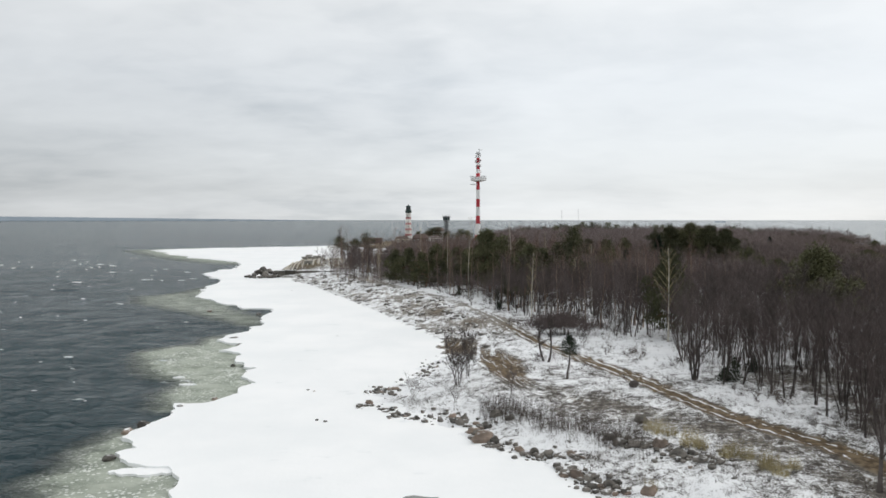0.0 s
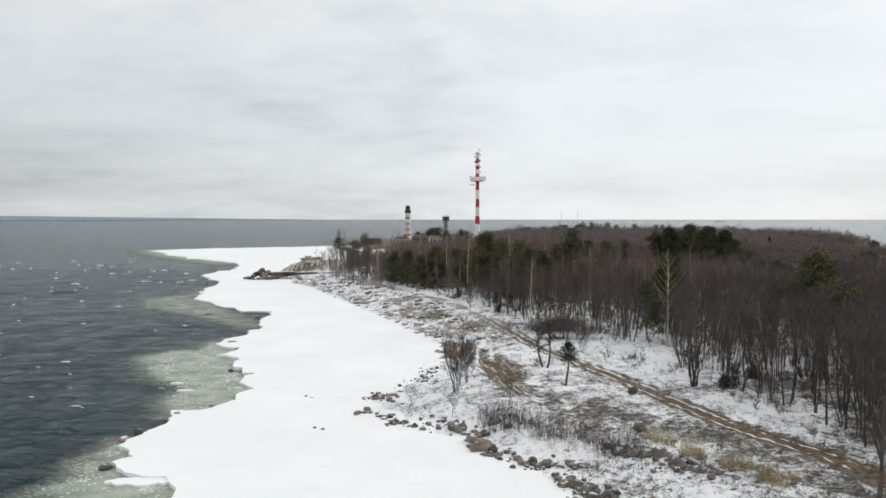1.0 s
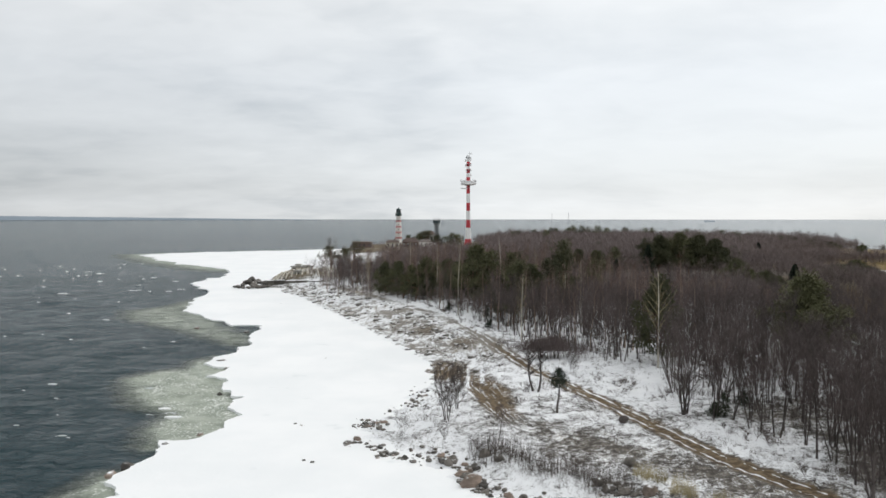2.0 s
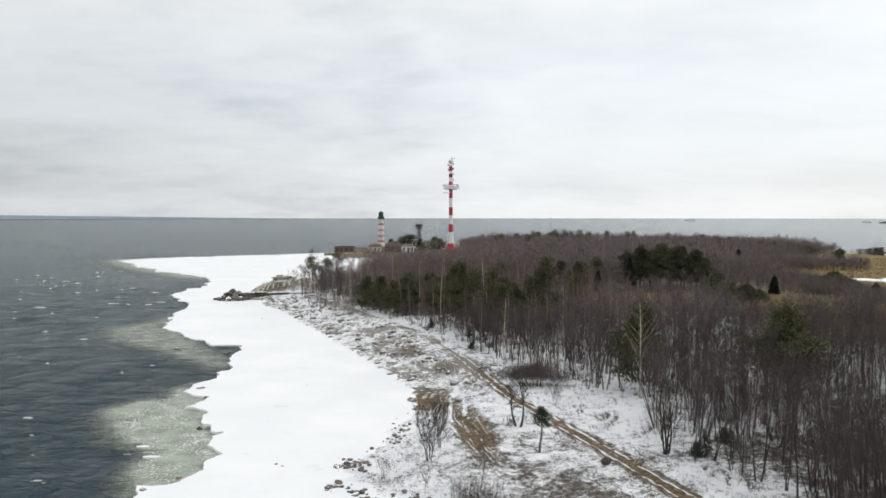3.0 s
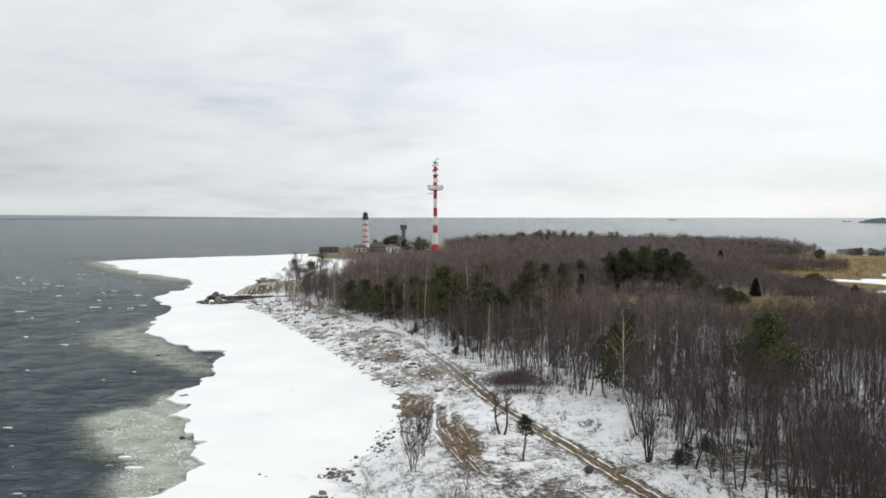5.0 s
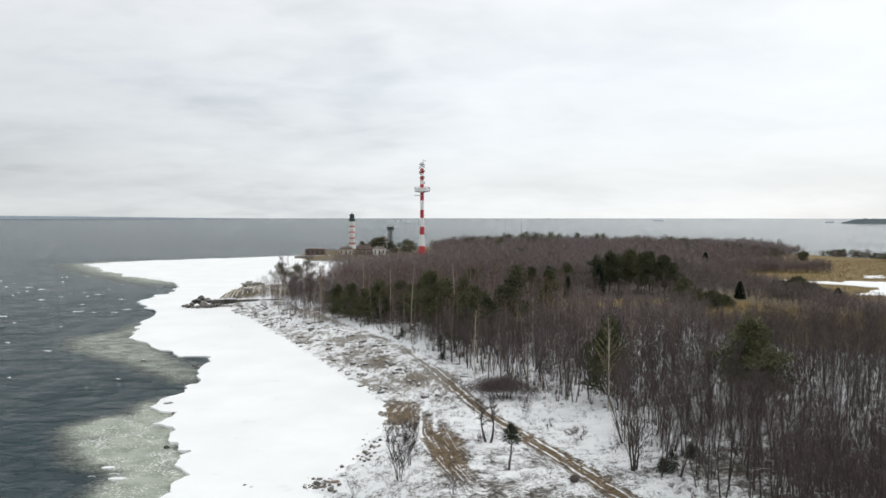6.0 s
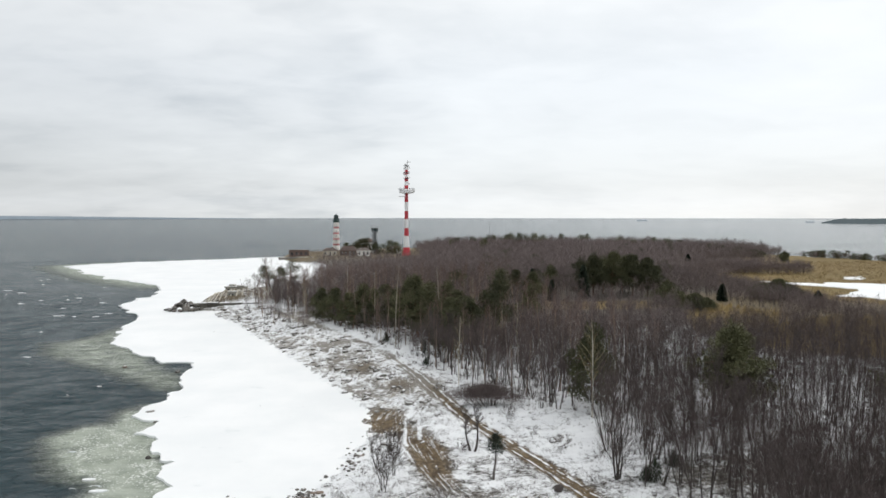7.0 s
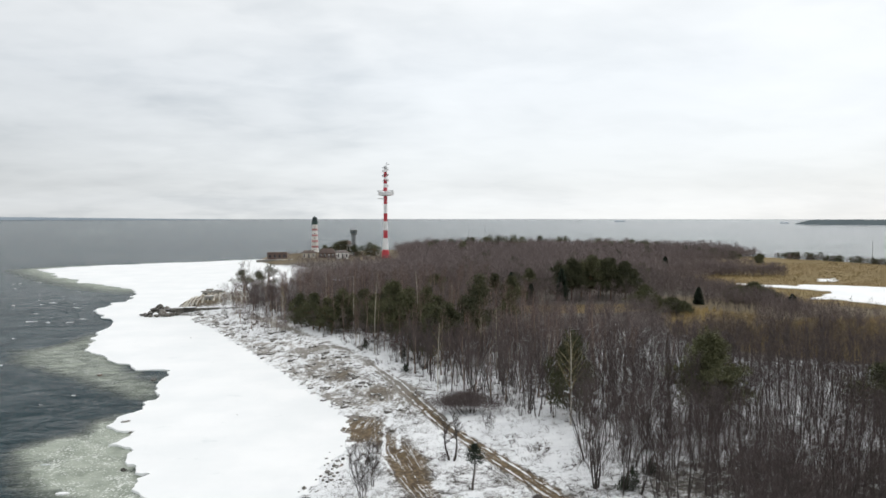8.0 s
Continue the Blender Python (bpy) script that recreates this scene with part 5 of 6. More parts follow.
def place_boulders():
    kinds = [boulder_mesh(40 + k, M_ROCK_R if k == 4 else M_ROCK) for k in range(8)]

    def put(k, x, y, s, label="grey shore boulder dusted with snow", squash=1.0, zoff=0.0, floor=None):
        z = height(x, y) if floor is None else floor
        ob = new("boulder", kinds[k % 8])
        ob.matrix_basis = pose(x, y, z + 0.16 * s + zoff, 0, 0, RND.uniform(0, 360)) @ Matrix.Diagonal((s, s, s * squash, 1))
        tagged(ob, label, "boulder", "boulders along the shore")

    for x, y, s, k in ((4.9, 72.2, 2.2, 4), (5.9, 71.0, 1.2, 0), (4.1, 74.6, 1.3, 4), (6.7, 78.8, 1.4, 1), (8.0, 76.9, 1.2, 2), (5.5, 76.1, 1.1, 3),
                       (20.6, 65.4, 1.9, 4), (18.4, 66.2, 1.5, 5), (17.4, 67.4, 1.3, 6), (16.6, 68.4, 1.2, 2), (21.2, 62.4, 1.3, 1), (17.0, 56.8, 1.5, 4),
                       (20.7, 72.2, 1.6, 2), (9.4, 67.7, 1.0, 3), (10.6, 67.0, 1.1, 5), (12.2, 61.6, 1.4, 4), (12.9, 60.2, 1.2, 2)):
        put(k, x, y, s)
    for x, y in ((-54.7, 179.6), (-30.8, 112), (-31.6, 79), (-32.4, 76.5), (-30.2, 86.5), (-27.5, 91), (-34.8, 131.5), (-41, 172.5), (-30.6, 68), (-37.5, 137.5)):
        put(RND.randrange(8), x, y, RND.uniform(0.9, 1.7), "wet dark boulder at the edge of the ice", 0.8, 0.0, -0.15)
    for x, y in ((-16.4, 94.5), (-18.3, 139.2), (-13, 80), (-15.5, 93.8), (-12, 79.4), (-44, 230)):
        put(RND.randrange(8), x, y, RND.uniform(0.3, 0.6), "small dark stone frozen into the ice", 0.6, 0.0, 0.25)
    # belts of stones along the water line
    loose = []
    lines = [((-9.2, 95), (-5.5, 92.3), 1.5), ((-9.1, 85.2), (-6.4, 84.2), 1.3), ((-6.3, 83.3), (-2.4, 80.1), 1.2), ((-0.8, 81.7), (4.3, 76.6), 1.7), ((4.0, 74.5), (6.5, 69.1), 1.2),
             ((7.5, 68), (13.4, 65), 1.1), ((11.6, 63.6), (12.7, 59.3), 1.1), ((12.7, 58.8), (15.2, 57.4), 1.3), ((16.8, 68.3), (20.9, 64.5), 1.2), ((20.1, 62.6), (24, 59.6), 1.3), ((-3, 98), (1, 112), 2.0)]
    for (x0, y0), (x1, y1), w in lines:
        for n in range(60):
            t = RND.random()
            x, y = x0 + (x1 - x0) * t + RND.gauss(0.2, w * 0.55), y0 + (y1 - y0) * t + RND.gauss(0.2, w * 0.6)
            s = 0.32 + 0.72 * RND.random() ** 2.2
            if n < 24:
                put(RND.randrange(8), x, y, s, "grey shore boulder dusted with snow", RND.uniform(0.7, 1.0))
            else:
                loose.append((x, y, height(x, y) + 0.1 * s, RND.uniform(0, 6.28), 0.85 * s, RND.randrange(4)))
    # rubble at the tip of the point
    for _ in range(60):
        a, r = RND.uniform(0, 6.28), RND.random() ** 0.5
        x, y = -65 + 6.5 * r * math.cos(a), 283.5 + 5 * r * math.sin(a)
        ob = new("boulder", kinds[RND.choice((1, 2, 3, 5, 6, 7))])
        s = RND.uniform(1.1, 2.6)
        ob.matrix_basis = pose(x, y, max(height(x, y), 0.2) + 0.25 * s + 2.8 * (1 - r), 0, 0, RND.uniform(0, 360)) @ Matrix.Diagonal((s, s, s * 0.85, 1))
        tagged(ob, "angular grey rock piled at the point", "boulder", "rocks at the point")
    # cobbles too small and many to count
    small = []
    for seed in range(4):
        c = Build(seed)
        bm = bmesh.new()
        bmesh.ops.create_icosphere(bm, subdivisions=1, radius=0.5)
        rnd = random.Random(seed)
        for v in bm.verts:
            v.co *= rnd.uniform(0.7, 1.15)
            v.co.z *= 0.6
        bm.verts.index_update()
        c.v = [v.co.copy() for v in bm.verts]
        c.f = [tuple(v.index for v in f.verts) for f in bm.faces]
        c.s = [0] * len(c.f)
        bm.free()
        small.append(c)
    rnd = np.random.RandomState(21)
    x = rnd.uniform(-60, 34, 9000)
    y = rnd.uniform(52, 272, 9000)
    z, d, rub = levels(x, y)
    road = np.abs(gap(x, y, ROAD))
    w = np.where((d > -1.2) & (d < 7) & (y < 122), np.exp(-np.abs(d - 1.0) / 3.0), 0) + 0.16 * rub * (d > 0)
    w = np.where(road < 2.5, 0, w)
    ok = rnd.uniform(0, 1, x.size) < w
    stuff("cobbles", small, [(a, c, e - 0.02, RND.uniform(0, 6.28), 0.16 + 0.34 * RND.random() ** 2, RND.randrange(4)) for a, c, e in zip(x[ok], y[ok], z[ok])] + loose,
          (M_ROCK,), "scattered small grey stones on the snowy shore", "stones")


def build_rubble():
    """Heaved slabs and stones between the ice and the road."""
    blocks = []
    for seed in range(6):
        rnd = random.Random(900 + seed)
        c = Build(seed)
        bm = bmesh.new()
        bmesh.ops.create_cube(bm, size=1.0)
        bmesh.ops.bevel(bm, geom=bm.edges[:], offset=0.14, segments=1, affect="EDGES")
        for v in bm.verts:
            v.co = Vector((v.co.x * rnd.uniform(0.8, 1.2), v.co.y * rnd.uniform(0.5, 0.8), v.co.z * rnd.uniform(0.30, 0.5) + 0.18 * v.co.x * (1 if seed % 2 else -1)))
        bmesh.ops.triangulate(bm, faces=bm.faces[:])
        bm.verts.index_update()
        c.v = [v.co.copy() for v in bm.verts]
        c.f = [tuple(v.index for v in f.verts) for f in bm.faces]
        c.s = [0] * len(c.f)
        bm.free()
        blocks.append(c)
    rnd = np.random.RandomState(41)
    x, y = rnd.uniform(-60, 22, 16000), rnd.uniform(118, 292, 16000)
    z, d, rub = levels(x, y)
    clump = smooth(lumps(x, y, 15.0), -0.25, 0.55)
    ok = (rnd.uniform(0, 1, x.size) < 0.42 * rub * clump) & (np.abs(gap(x, y, ROAD)) > 2.6) & (d > 0.4)
    stuff("shore_rubble", blocks, [(a, c, e + 0.02, RND.gauss(0.45, 0.5), 0.35 + 1.25 * RND.random() ** 2, RND.randrange(6)) for a, c, e in zip(x[ok], y[ok], z[ok])],
          (M_SLAB,), "heaved grey slabs and stones dusted with snow", "rubble")


def build_shore_plants():
    def put(name, b, x, y, label, category, mats, parts=TREE, group="", rz=None, tilt=(0, 0)):
        ob = plant(name, b, parts, mats, label, category, group)
        ob.matrix_basis = pose(x, y, height(x, y) - 0.05, tilt[0], tilt[1], RND.uniform(0, 360) if rz is None else rz)
        return ob

    put("alder_bush", bare_tree(31, 6.8, 4, 0.55, 40, 1500, 0.16, 0.05, 0.014, 0.030, limb=0.016, haze=320, wide=3.8, fine=0.03), 3.1, 91.0, "dark multi-stemmed bare alder on the stony shore", "tree", DARK_BUSH)
    put("alder_bush", bare_tree(32, 6.0, 3, 0.6, 32, 1000, 0.16, 0.05, 0.013, 0.030, limb=0.016, haze=200, wide=3.2, fine=0.03), 4.6, 96, "dark bare alder bush beside a muddy track", "tree", DARK_BUSH)
    put("sapling", bare_tree(33, 3.4, 3, 0.8, 14, 160, 0.2, 0.12, 0.012, 0.02, limb=0.012, haze=220, wide=3.0, fine=0.03), -2.2, 87.8, "small leafless bush among snowy stones", "shrub", DARK_BUSH)
    put("sapling", bare_tree(34, 4.4, 1, 0.6, 12, 120, 0.35, 0.06, 0.012, 0.025), 8.3, 80.8, "thin leafless sapling beside low shrubs", "shrub", ALDER)
    put("sapling", bare_tree(35, 3.0, 1, 0.6, 9, 70, 0.35, 0.06, 0.012, 0.025), 2.2, 82.5, "thin leafless sapling on the snowy bank", "shrub", ALDER)
    b = Build(36)
    for dx, ln, h in ((-0.25, -0.10, 6.0), (0.25, 0.24, 6.9)):
        tr = b.path(Vector((dx, 0, -0.3)), Vector((ln, 0.05, 1)), h, 6, 0.09, 0.03)
        b.tube(tr, [0.21, 0.17, 0.14, 0.11, 0.08, 0.05, 0.02], 6, 0)
        for k in range(9):
            p = at_along(tr, 0.45 + 0.06 * k)
            lp = b.path(p, Vector((b.rnd.gauss(0.3, 0.8), b.rnd.gauss(0, 0.8), 0.8)), b.rnd.uniform(0.9, 1.9), 3, 0.15, 0.05)
            b.tube(lp, [0.05, 0.035, 0.02, 0.01], 3, 1)
            for _ in range(46):
                b.blade(at_along(lp, b.rnd.random()), Vector((b.rnd.gauss(0, 0.6), b.rnd.gauss(0, 0.6), 0.6)).normalized(), b.rnd.uniform(0.4, 1.0), 0.042, 2)
    put("twin_tree", b, 15.9, 102.6, "two leaning bare trunks growing from one root", "tree", DARK_BUSH, rz=0)
    put("shrub", bare_tree(37, 1.5, 6, 0.9, 22, 260, 0.1, 0.2, 0.01, 0.03), 14.6, 102.2, "low dark shrub at the foot of a tree", "shrub", ALDER)
    b = Build(38)
    tr = [Vector((0, 0, -0.3)), Vector((0.12, 0.4, 0.8)), Vector((0.5, 1.2, 1.8)), Vector((0.62, 1.7, 2.8)), Vector((0.7, 2.3, 5.2))]
    b.tube(tr, [0.17, 0.14, 0.12, 0.09, 0.02], 6, 0)
    b.tube([Vector((0.5, 1.2, 1.8)), Vector((0.0, 1.3, 2.4))], [0.06, 0.02], 4, 1)
    for k in range(24):
        t = k / 23
        full = math.sin(math.pi * min(1.0, 0.3 + 0.7 * t)) + 0.12
        a = k * 2.4
        needle_clump(b, Vector((0.66 + 0.62 * full * math.cos(a), 1.9 + 0.4 * t + 0.62 * full * math.sin(a), 2.9 + 2.1 * t)), 0.5 * full + 0.1, 0.32, 64, 0.22, 2)
    put("young_pine", b, 16.8, 91.0, "small leaning young pine with a dark round crown", "tree", (M_BARK, M_BARK, M_SPRUCE), rz=0)
    # a wide flat bare shrub by the road
    b = Build(39)
    for k in range(20):
        a, r = b.rnd.uniform(0, 6.283), b.rnd.random() ** 0.6
        foot = Vector((3.6 * r * math.cos(a), 1.5 * r * math.sin(a), -0.2))
        p = b.path(foot, Vector((math.cos(a) * 1.3 * r, math.sin(a) * 0.5 * r, 1)), b.rnd.uniform(2.8, 3.9), 4, 0.10)
        b.tube(p, [0.07, 0.055, 0.04, 0.03, 0.015], 4, 0)
        for _ in range(620):
            q = at_along(p, b.rnd.uniform(0.5, 1.0)) + Vector((b.rnd.gauss(0, 1.3), b.rnd.gauss(0, 0.8), b.rnd.gauss(0, 0.3)))
            b.blade(q, Vector((b.rnd.gauss(0, 0.6), b.rnd.gauss(0, 0.6), 0.8)).normalized(), b.rnd.uniform(0.5, 1.1), 0.04, 2)
    put("wide_shrub", b, 23.0, 127.0, "wide flat-topped bare shrub beside the muddy road", "shrub", ALDER, rz=-12)
    put("shrub", bare_tree(41, 3.0, 6, 0.9, 30, 420, 0.1, 0.2, 0.01, 0.024, haze=500, wide=3.4), 24.0, 116.0, "low rounded brown shrub beside the road", "shrub", ALDER)
    put("bare_tree", bare_tree(42, 9.2, 4, 0.6, 40, 900, 0.2, 0.12, 0.022, 0.028, limb=0.012, haze=1300, wide=6.0, fine=0.024), 32.0, 88.4, "many-stemmed dark alder standing beside the road", "tree", ALDER)
    put("bare_tree", bare_tree(43, 9.0, 1, 0.6, 20, 420, 0.3, 0.05, 0.024, 0.026, haze=500, wide=4.5), 32.9, 52.6, "dark crooked bare tree near the track", "tree", ALDER)
    for x, y, h in ((36.3, 86.6, 2.9), (35.3, 87.2, 1.6), (15.3, 172, 4.2), (6.9, 192, 2.6), (14.8, 162, 2.0), (40.5, 91, 2.0)):
        b = Build(RND.randrange(999))
        b.tube([Vector((0, 0, -0.2)), Vector((0, 0, h * 0.8))], [0.06, 0.02], 4, 0)
        for k in range(10):
            needle_clump(b, Vector((b.rnd.gauss(0, 0.24), b.rnd.gauss(0, 0.24), h * (0.12 + 0.085 * k))), 0.78 * (1.12 - k / 10), 0.36, 70, 0.24, 2)
        put("juniper", b, x, y, "dark upright juniper bush in the snow", "shrub", (M_BARK, M_BARK, M_JUNIPER))
    b = boulder_mesh(5, M_BARK, 0.9)
    st = new("tree_stump", b)
    st.matrix_basis = pose(23.8, 86.0, height(23.8, 86.0) + 0.3, 0, 0, 20)
    tagged(st, "dark rotten stump in the snow by the road", "stump")
    # low bare bushes on the verge of the road and the wood
    low = [plant("low_bush", bare_tree(860 + k, 1.5, 5, 0.9, 16, 170, 0.1, 0.25, 0.010, 0.03), TREE, (M_STEM, M_STEM, M_STEM), "low rounded leafless bush in the snow", "shrub", "bushes on the verge") for k in range(3)]
    for k, (x, y, s) in enumerate(((28.4, 100.5, 1.2), (29.6, 102, 1.0), (27.6, 103, 0.8), (31.5, 95, 0.9), (35.5, 78, 1.1), (37, 76, 1.3), (34.2, 80.5, 0.8), (26, 108, 0.9),
                                   (14.6, 140, 1.0), (16.2, 137, 1.2), (9.5, 172, 1.1), (19.5, 131, 0.9), (20.5, 96.5, 0.7), (24.2, 90.5, 0.6), (12.6, 96, 0.7), (35.8, 66, 1.0),
                                   (2.0, 199, 1.3), (-4, 212, 1.2), (6.5, 186, 1.0), (17.8, 106, 0.6))):
        m = pose(x, y, height(x, y) - 0.03, 0, 0, RND.uniform(0, 360)) @ Matrix.Diagonal((s, s, s, 1))
        if k < 3:
            low[k].matrix_basis = m
        else:
            copy_thing(low[k % 3], m).matrix_basis = m
    # willow shrubs on the bank
    proto = [plant("willow_shrub", tuft(700 + k, 34, 2.2, 1.1, 0.030, 0, 0.13), (("stem_clump", (0,)),), (M_STEM,), "thin grey upright willow stems in the snow", "shrub", "willow shrubs on the bank") for k in range(4)]
    used = [False] * 4
    for _ in range(90):
        x = RND.uniform(5.5, 19.0)
        y = 77.5 - 1.05 * (x - 8.5) + RND.gauss(0, 1.7)
        s = RND.uniform(0.55, 1.15)
        m = pose(x, y, height(x, y), 0, 0, RND.uniform(0, 360)) @ Matrix.Diagonal((s, s, s, 1))
        k = RND.randrange(4)
        if used[k]:
            copy_thing(proto[k], m).matrix_basis = m
        else:
            proto[k].matrix_basis, used[k] = m, True
    # tufts of dry yellow reed
    proto = [plant("reed_tuft", tuft(720 + k, 170, 1.9, 0.8, 0.026, 0, 0.2), (("stem_clump", (0,)),), (M_STRAW,), "tuft of dry yellow reed in the snow", "reed", "reed tufts on the bank") for k in range(3)]
    for k, (x, y, s) in enumerate(((21.4, 68.5, 1.0), (22.2, 67.6, 0.9), (23.0, 64.8, 1.1), (23.6, 63.6, 0.9), (25.6, 61.4, 1.0), (26.4, 60.4, 0.9), (27.2, 58.2, 1.1),
                                   (24.8, 61.0, 0.8), (27.4, 56.6, 0.9), (17.2, 57.0, 0.7), (20.6, 69.4, 0.7), (29.0, 57.5, 0.7))):
        m = pose(x, y, height(x, y), 0, 0, RND.uniform(0, 360)) @ Matrix.Diagonal((s, s, s, 1))
        if k < 3:
            proto[k].matrix_basis = m
        else:
            copy_thing(proto[k % 3], m).matrix_basis = m
    # grass and dead stalks poking through the snow
    gr = [tuft(740 + k, 14, 0.5, 0.35, 0.03, 0, 0.4) for k in range(5)]
    rnd = np.random.RandomState(31)
    x, y = rnd.uniform(-8, 46, 16000), rnd.uniform(50, 175, 16000)
    z, d, _ = levels(x, y)
    ok = (d > 4) & (np.abs(gap(x, y, ROAD)) > 1.9) & (lumps(x, y, 13.0) + 0.4 * rnd.normal(size=x.size) > 0.15)
    stuff("dead_stalks", gr, [(a, c, e, RND.uniform(0, 6.28), RND.uniform(0.5, 1.3), RND.randrange(5)) for a, c, e in zip(x[ok], y[ok], z[ok])],
          (M_STEM,), "dead grey stalks and grass in the snow", "grass")
    rd = [tuft(760 + k, 26, 2.4, 1.1, 0.10, 0, 0.12) for k in range(5)]
    out = []
    for poly, st in ((REEDS, 1.7), (CLEARING, 2.6)):
        x, y = scatter(st, poly, 17, (90, 235), (135, 255))
        out += [(a, c, e, RND.uniform(0, 6.28), RND.uniform(0.7, 1.1), RND.randrange(5)) for a, c, e in zip(x, y, levels(x, y)[0])]
    stuff("reed_bed", rd, out, (M_REED,), "bed of tall dry yellow reed behind the wood", "reed")
    x, y = scatter(5.0, FIELD, 18, (170, 420), (200, 520))
    ok = ~inside(x, y, POND)
    rf = [tuft(780 + k, 26, 1.1, 3.0, 0.12, 0, 0.12) for k in range(4)]
    stuff("reed_field", rf, [(a, c, e, RND.uniform(0, 6.28), RND.uniform(0.7, 1.2), RND.randrange(4)) for a, c, e in zip(x[ok], y[ok], levels(x[ok], y[ok])[0])],
          (M_REED,), "wide meadow of dry yellow reed", "reed")


def build_far_trees():
    """Trees on the far shore of the meadow, and thickets in it."""
    line = []
    for k in range(120):
        t = (k + RND.random()) / 120
        x, y = 372 + 70 * t - 40 * t * t, 585 - 150 * t
        line.append((x + RND.gauss(0, 3), y + RND.gauss(0, 3), RND.uniform(0, 6.28), RND.uniform(0.30, 0.62 if t > 0.25 else 0.85), RND.randrange(4)))
    ps = [pine_tree(800 + k, 8.0, 8.5, 12, 20, 1.1, 0.1) for k in range(4)]
    stuff("pine_belt", ps, [(x, y, height(x, y), r, s, k) for x, y, r, s, k in line], PINE, "belt of dark pines along the far shore", "woodland")
    th = [soft_tree(820 + k, 6.5, 4.2, 72, 1.05, 0.13, 0.06) for k in range(4)]
    pl = []
    for poly, st in (([(194, 412), (264, 402), (268, 418), (204, 432)], 2.1), ([(250, 492), (320, 552), (366, 600), (300, 640), (236, 560)], 4.6), ([(134, 215), (150, 196), (200, 190), (190, 226), (165, 240), (136, 232)], 3.0), ([(122, 274), (174, 264), (178, 322), (152, 338), (118, 310)], 3.6), ([(190, 372), (255, 439), (262, 455), (300, 490), (262, 500), (222, 462), (180, 385)], 4.4), ([(110, 247), (148, 240), (150, 256), (112, 266)], 2.3), ([(120, 242), (148, 228), (164, 238), (162, 262), (130, 270)], 2.6)):
        x, y = scatter(st, poly, 19, (150, 400), (200, 640))
        pl += [(a, c, height(a, c), RND.uniform(0, 6.28), RND.uniform(0.3, 0.62) if c < 228 else RND.uniform(0.5, 0.95) if c < 345 else RND.uniform(0.9, 1.35), RND.randrange(4)) for a, c in zip(x, y)]
    x, y = scatter(6.5, [(-58, 590), (-30, 560), (40, 560), (52, 640), (20, 690), (-40, 690)], 23, (-60, 60), (555, 695))
    for a, c in zip(x, y):
        pl.append((a, c, height(a, c), RND.uniform(0, 6.28), RND.uniform(0.3, 0.75), RND.randrange(4)))
    x, y = scatter(4.2, [(-22, 392), (8, 430), (32, 460), (48, 545), (42, 575), (-30, 575), (-32, 520)], 24, (-60, 60), (380, 580))
    for a, c in zip(x, y):
        pl.append((a, c, height(a, c), RND.uniform(0, 6.28), RND.uniform(0.35, 0.8), RND.randrange(4)))
    for a, c in ((-43, 297), (-40, 299), (-37, 301), (-41, 305), (-36, 296), (-45, 304), (-34, 292), (-33, 299), (-31, 287), (-38, 309)):
        pl.append((a, c, height(a, c), RND.uniform(0, 6.28), RND.uniform(0.45, 0.9), RND.randrange(4)))
    for _ in range(70):
        t = RND.random()
        x, y = 345 + 60 * t + RND.gauss(0, 6), 600 - 110 * t + RND.gauss(0, 6)
        pl.append((x, y, height(x, y), RND.uniform(0, 6.28), RND.uniform(0.5, 1.0), RND.randrange(4)))
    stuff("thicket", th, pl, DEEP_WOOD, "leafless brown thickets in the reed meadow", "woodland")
    pole = thing("pole", 396, 500, height(396, 500), "thin grey pole on the far shore", "pole")
    part("shaft", rod(bmesh.new(), (0, 0, -1), (0, 0, 17), 0.25, 6), M_STEEL, pole)
    for x, y in ((114, 640), (128.5, 640)):
        p = thing("pole", x, y, height(x, y), "thin grey pole rising over the wood", "pole")
        part("shaft", rod(bmesh.new(), (0, 0, -1), (0, 0, 28), 0.11, 6), M_STEEL, p)


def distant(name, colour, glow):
    """A far coast as a plain backdrop: its own emission imitates the veil of haze before it."""
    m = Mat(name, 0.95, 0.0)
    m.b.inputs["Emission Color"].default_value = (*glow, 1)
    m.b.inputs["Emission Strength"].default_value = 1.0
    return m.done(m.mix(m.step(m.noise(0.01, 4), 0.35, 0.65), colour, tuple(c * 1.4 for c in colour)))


M_HAZE = distant("haze_glow_coast", (0.10, 0.11, 0.12), (0.205, 0.245, 0.285))
M_ISLE = distant("wooded_coast_haze_glow", (0.05, 0.06, 0.06), (0.085, 0.105, 0.115))


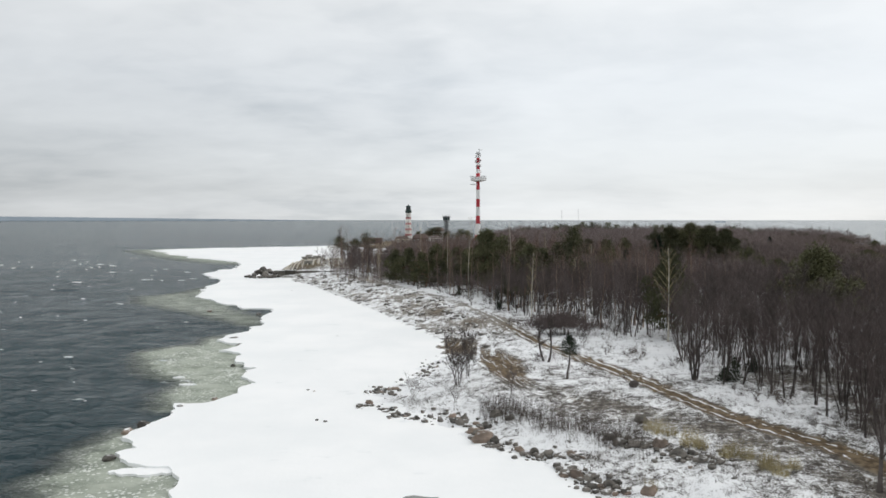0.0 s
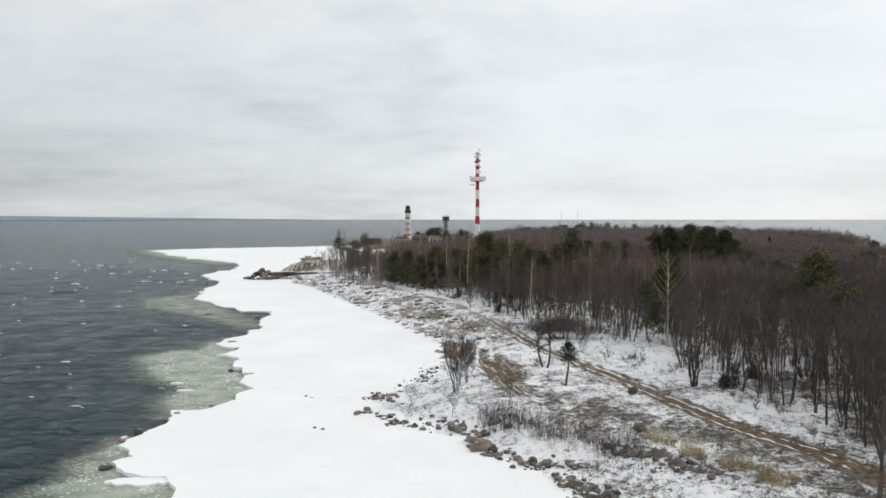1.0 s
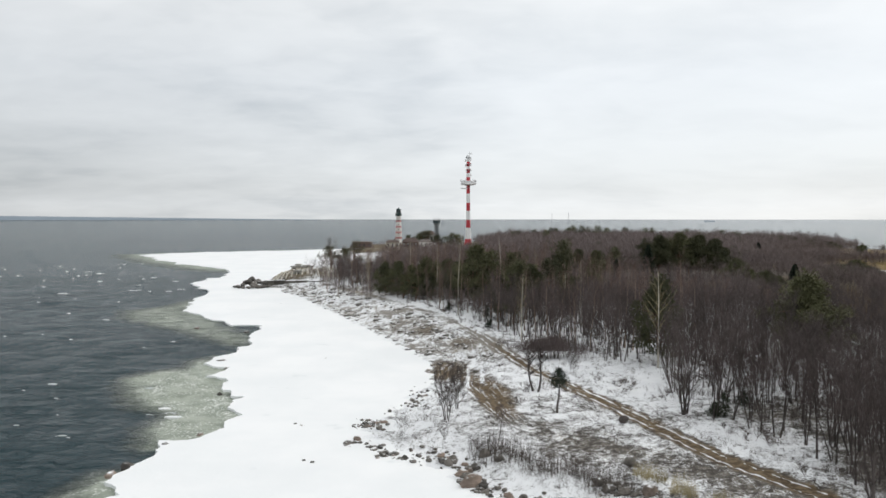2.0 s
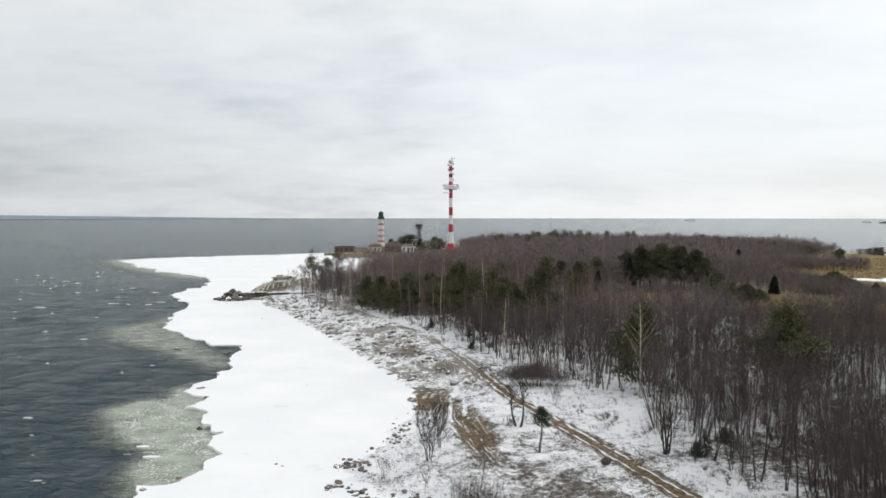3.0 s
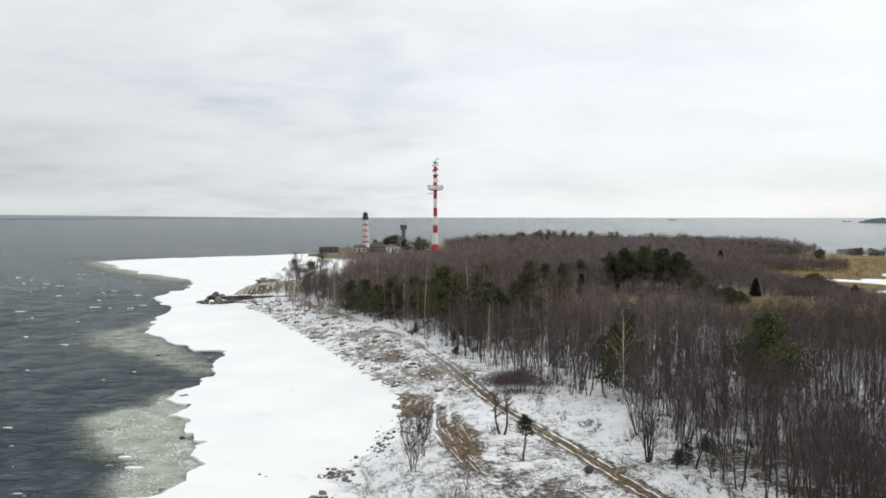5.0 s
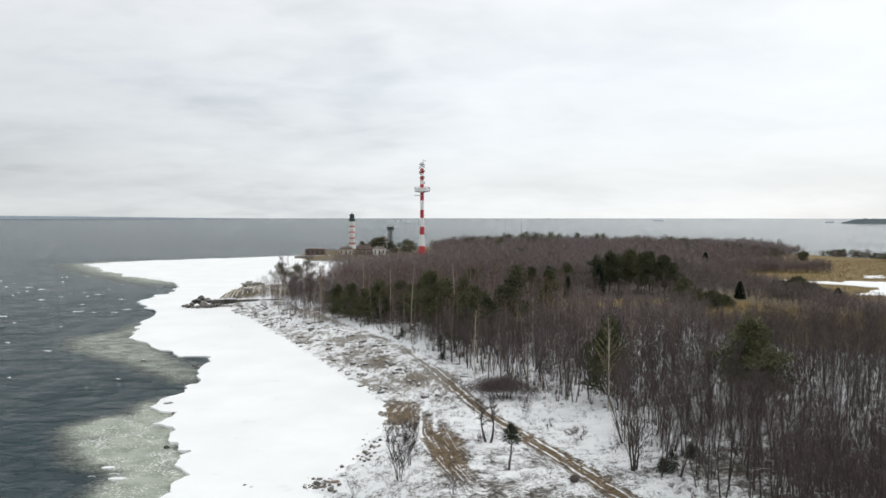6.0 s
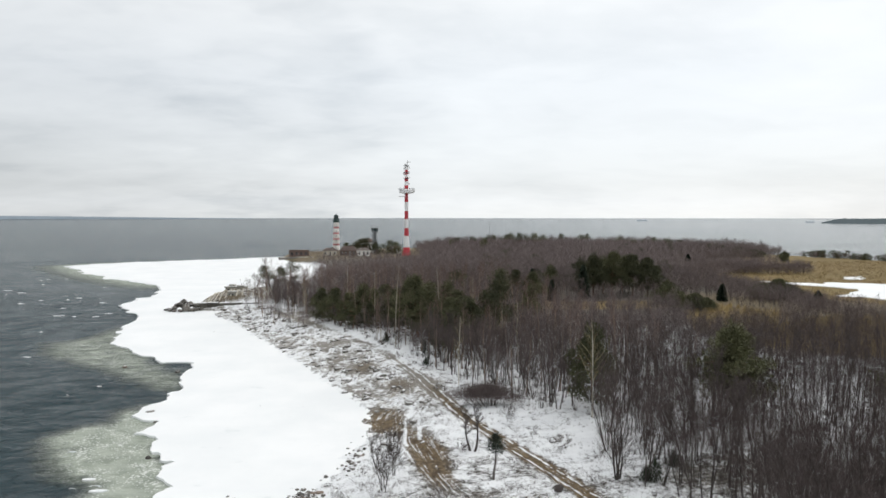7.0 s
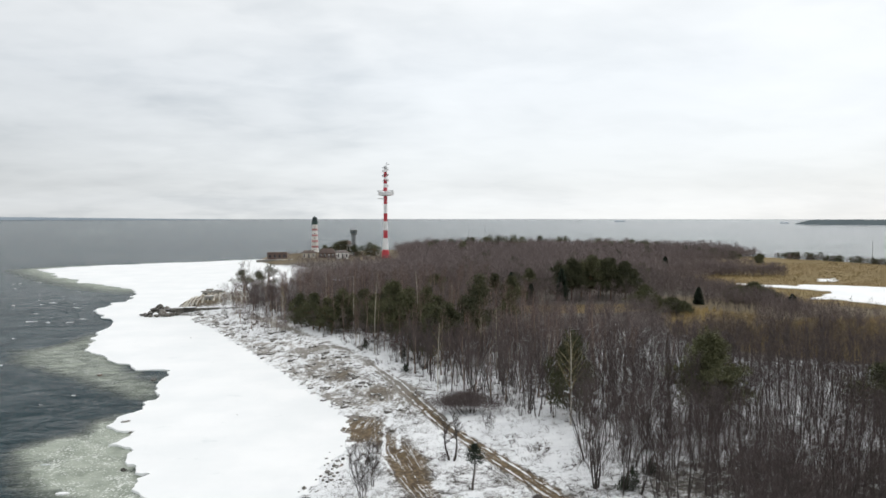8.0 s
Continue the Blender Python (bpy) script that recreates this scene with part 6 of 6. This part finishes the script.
def build_distance():
    def coast(name, r, a0, a1, top, mat, label, wob, slope=22.0):
        n = max(20, int((a1 - a0) * 14))
        vs, fs = [], []
        rnd = random.Random(int(r))
        base = float(rising(np.array([r]))[0]) - 6
        for k in range(n + 1):
            a = radians(a0 + (a1 - a0) * k / n)
            taper = min(1.0, slope * k / n + 0.15) * min(1.0, slope * (n - k) / n + 0.08)
            h = 6 + top * taper * (1 + wob * rnd.uniform(-1, 1))
            for rr, z in ((r, base), (r, base + h), (r + 90, base + h * 0.9), (r + 90, base)):
                vs.append((rr * math.sin(a), rr * math.cos(a), z))
        for k in range(n):
            i = 4 * k
            for j in range(3):
                fs.append((i + j, i + 4 + j, i + 5 + j, i + 1 + j))
        tagged(new(name, mesh_of(name, vs, fs, [mat])), label, "coast", kind="structure")

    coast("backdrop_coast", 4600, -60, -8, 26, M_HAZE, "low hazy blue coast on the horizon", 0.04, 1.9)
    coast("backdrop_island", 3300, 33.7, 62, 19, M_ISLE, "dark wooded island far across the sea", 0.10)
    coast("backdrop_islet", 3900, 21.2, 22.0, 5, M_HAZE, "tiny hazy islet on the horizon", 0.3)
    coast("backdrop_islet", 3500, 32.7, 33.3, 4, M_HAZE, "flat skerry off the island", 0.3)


tagged(slab("frozen_pool", ragged([(259, 370), (267, 365), (276, 376), (284, 388), (269, 383)], 2.0, 0.12, 9), 1.55, 0.5, M_ICE), "small frozen pool in the yellow meadow", "pool", kind="structure")


def foam_material():
    m = Mat("sea_foam", 0.6, 0.2)
    f = m.math("ADD", m.math("MULTIPLY", m.noise(1.3, 6, 0.7, None, (0.55, 1.5, 1), -14), 0.75), m.math("MULTIPLY", m.attr("crest"), 0.33))
    m.put(m.step(f, 0.50, 0.66), m.b.inputs["Alpha"])
    return m.done(m.mix(m.step(m.noise(0.8, 4), 0.3, 0.7), (0.62, 0.66, 0.66), (0.86, 0.88, 0.88)), m.bump(m.noise(3.0, 4), 0.5, 0.2))


def build_whitecaps():
    """Foam of the breaking waves: a crest that curls over and a torn streak of froth behind it."""
    V, F, C = [], [], []
    rnd = random.Random(9)
    spots = []
    while len(spots) < 190:
        r, a = 75 + 430 * rnd.random() ** 0.9, radians(rnd.uniform(-37, -7))
        spots.append((r * math.sin(a), r * math.cos(a)))
    xs, ys = np.array([s[0] for s in spots]), np.array([s[1] for s in spots])
    dd = depth_in(xs, ys, ICE)
    for (x, y), d in zip(spots, dd):
        if d > -8:
            continue
        r = math.hypot(x, y)
        ln = (0.45 + 1.0 * rnd.random() ** 3) * (0.45 + r / 190)
        wd = ln * rnd.uniform(0.16, 0.38)
        turn = rnd.gauss(-0.2, 0.2)
        c, q = math.cos(turn), math.sin(turn)
        i, n = len(V), 11
        for k in range(n):
            u = k / (n - 1) * 2 - 1
            bow = 0.35 * ln * (1 - u * u)
            fall = max(0.0, 1 - abs(u) ** 2.2)
            for w, z, crest in ((bow - 0.25 * wd * fall, 0.02, 0.45), (bow, 0.06 + 0.30 * fall * min(1.0, ln / 2), 0.95), (bow + 0.5 * wd, 0.10, 0.30 * fall), (bow + (1.2 + 2.4 * rnd.random()) * wd * (0.3 + fall), 0.06, 0.0)):
                uu = u * ln
                V.append((x + uu * c - w * q, y + uu * q + w * c, z + 0.12))
                C.append(crest * (0.35 + 0.65 * fall))
        for k in range(n - 1):
            for j in range(3):
                p = i + 4 * k + j
                F.append((p, p + 4, p + 5, p + 1))
    me = mesh_of("whitecaps", V, F, [foam_material()], flat=False)
    me.attributes.new("crest", "FLOAT", "POINT").data.foreach_set("value", np.array(C, np.float32))
    tagged(new("whitecaps", me), "white foam of small breaking waves", "foam", kind="stuff")
    fl = [((-26.0, 64.2), 3.0, 1.0), ((-36.2, 103.5), 0.9, 0.4), ((-33.5, 99.0), 1.2, 0.4)]
    for n, ((x, y), a, b) in enumerate(fl):
        out = [(x + a * math.cos(k * 0.7), y + b * math.sin(k * 0.7)) for k in range(9)]
        tagged(slab("ice_floe", ragged(out, 0.6, 0.14, 50 + n), 0.14, 0.3, M_ICE), "loose white ice floe beside the ice edge", "ice floe", "ice floes")


build_forest()
build_conifers()
build_station()
build_battery()
build_rubble()
build_shore_plants()
build_far_trees()
build_whitecaps()
build_distance()
place_boulders()
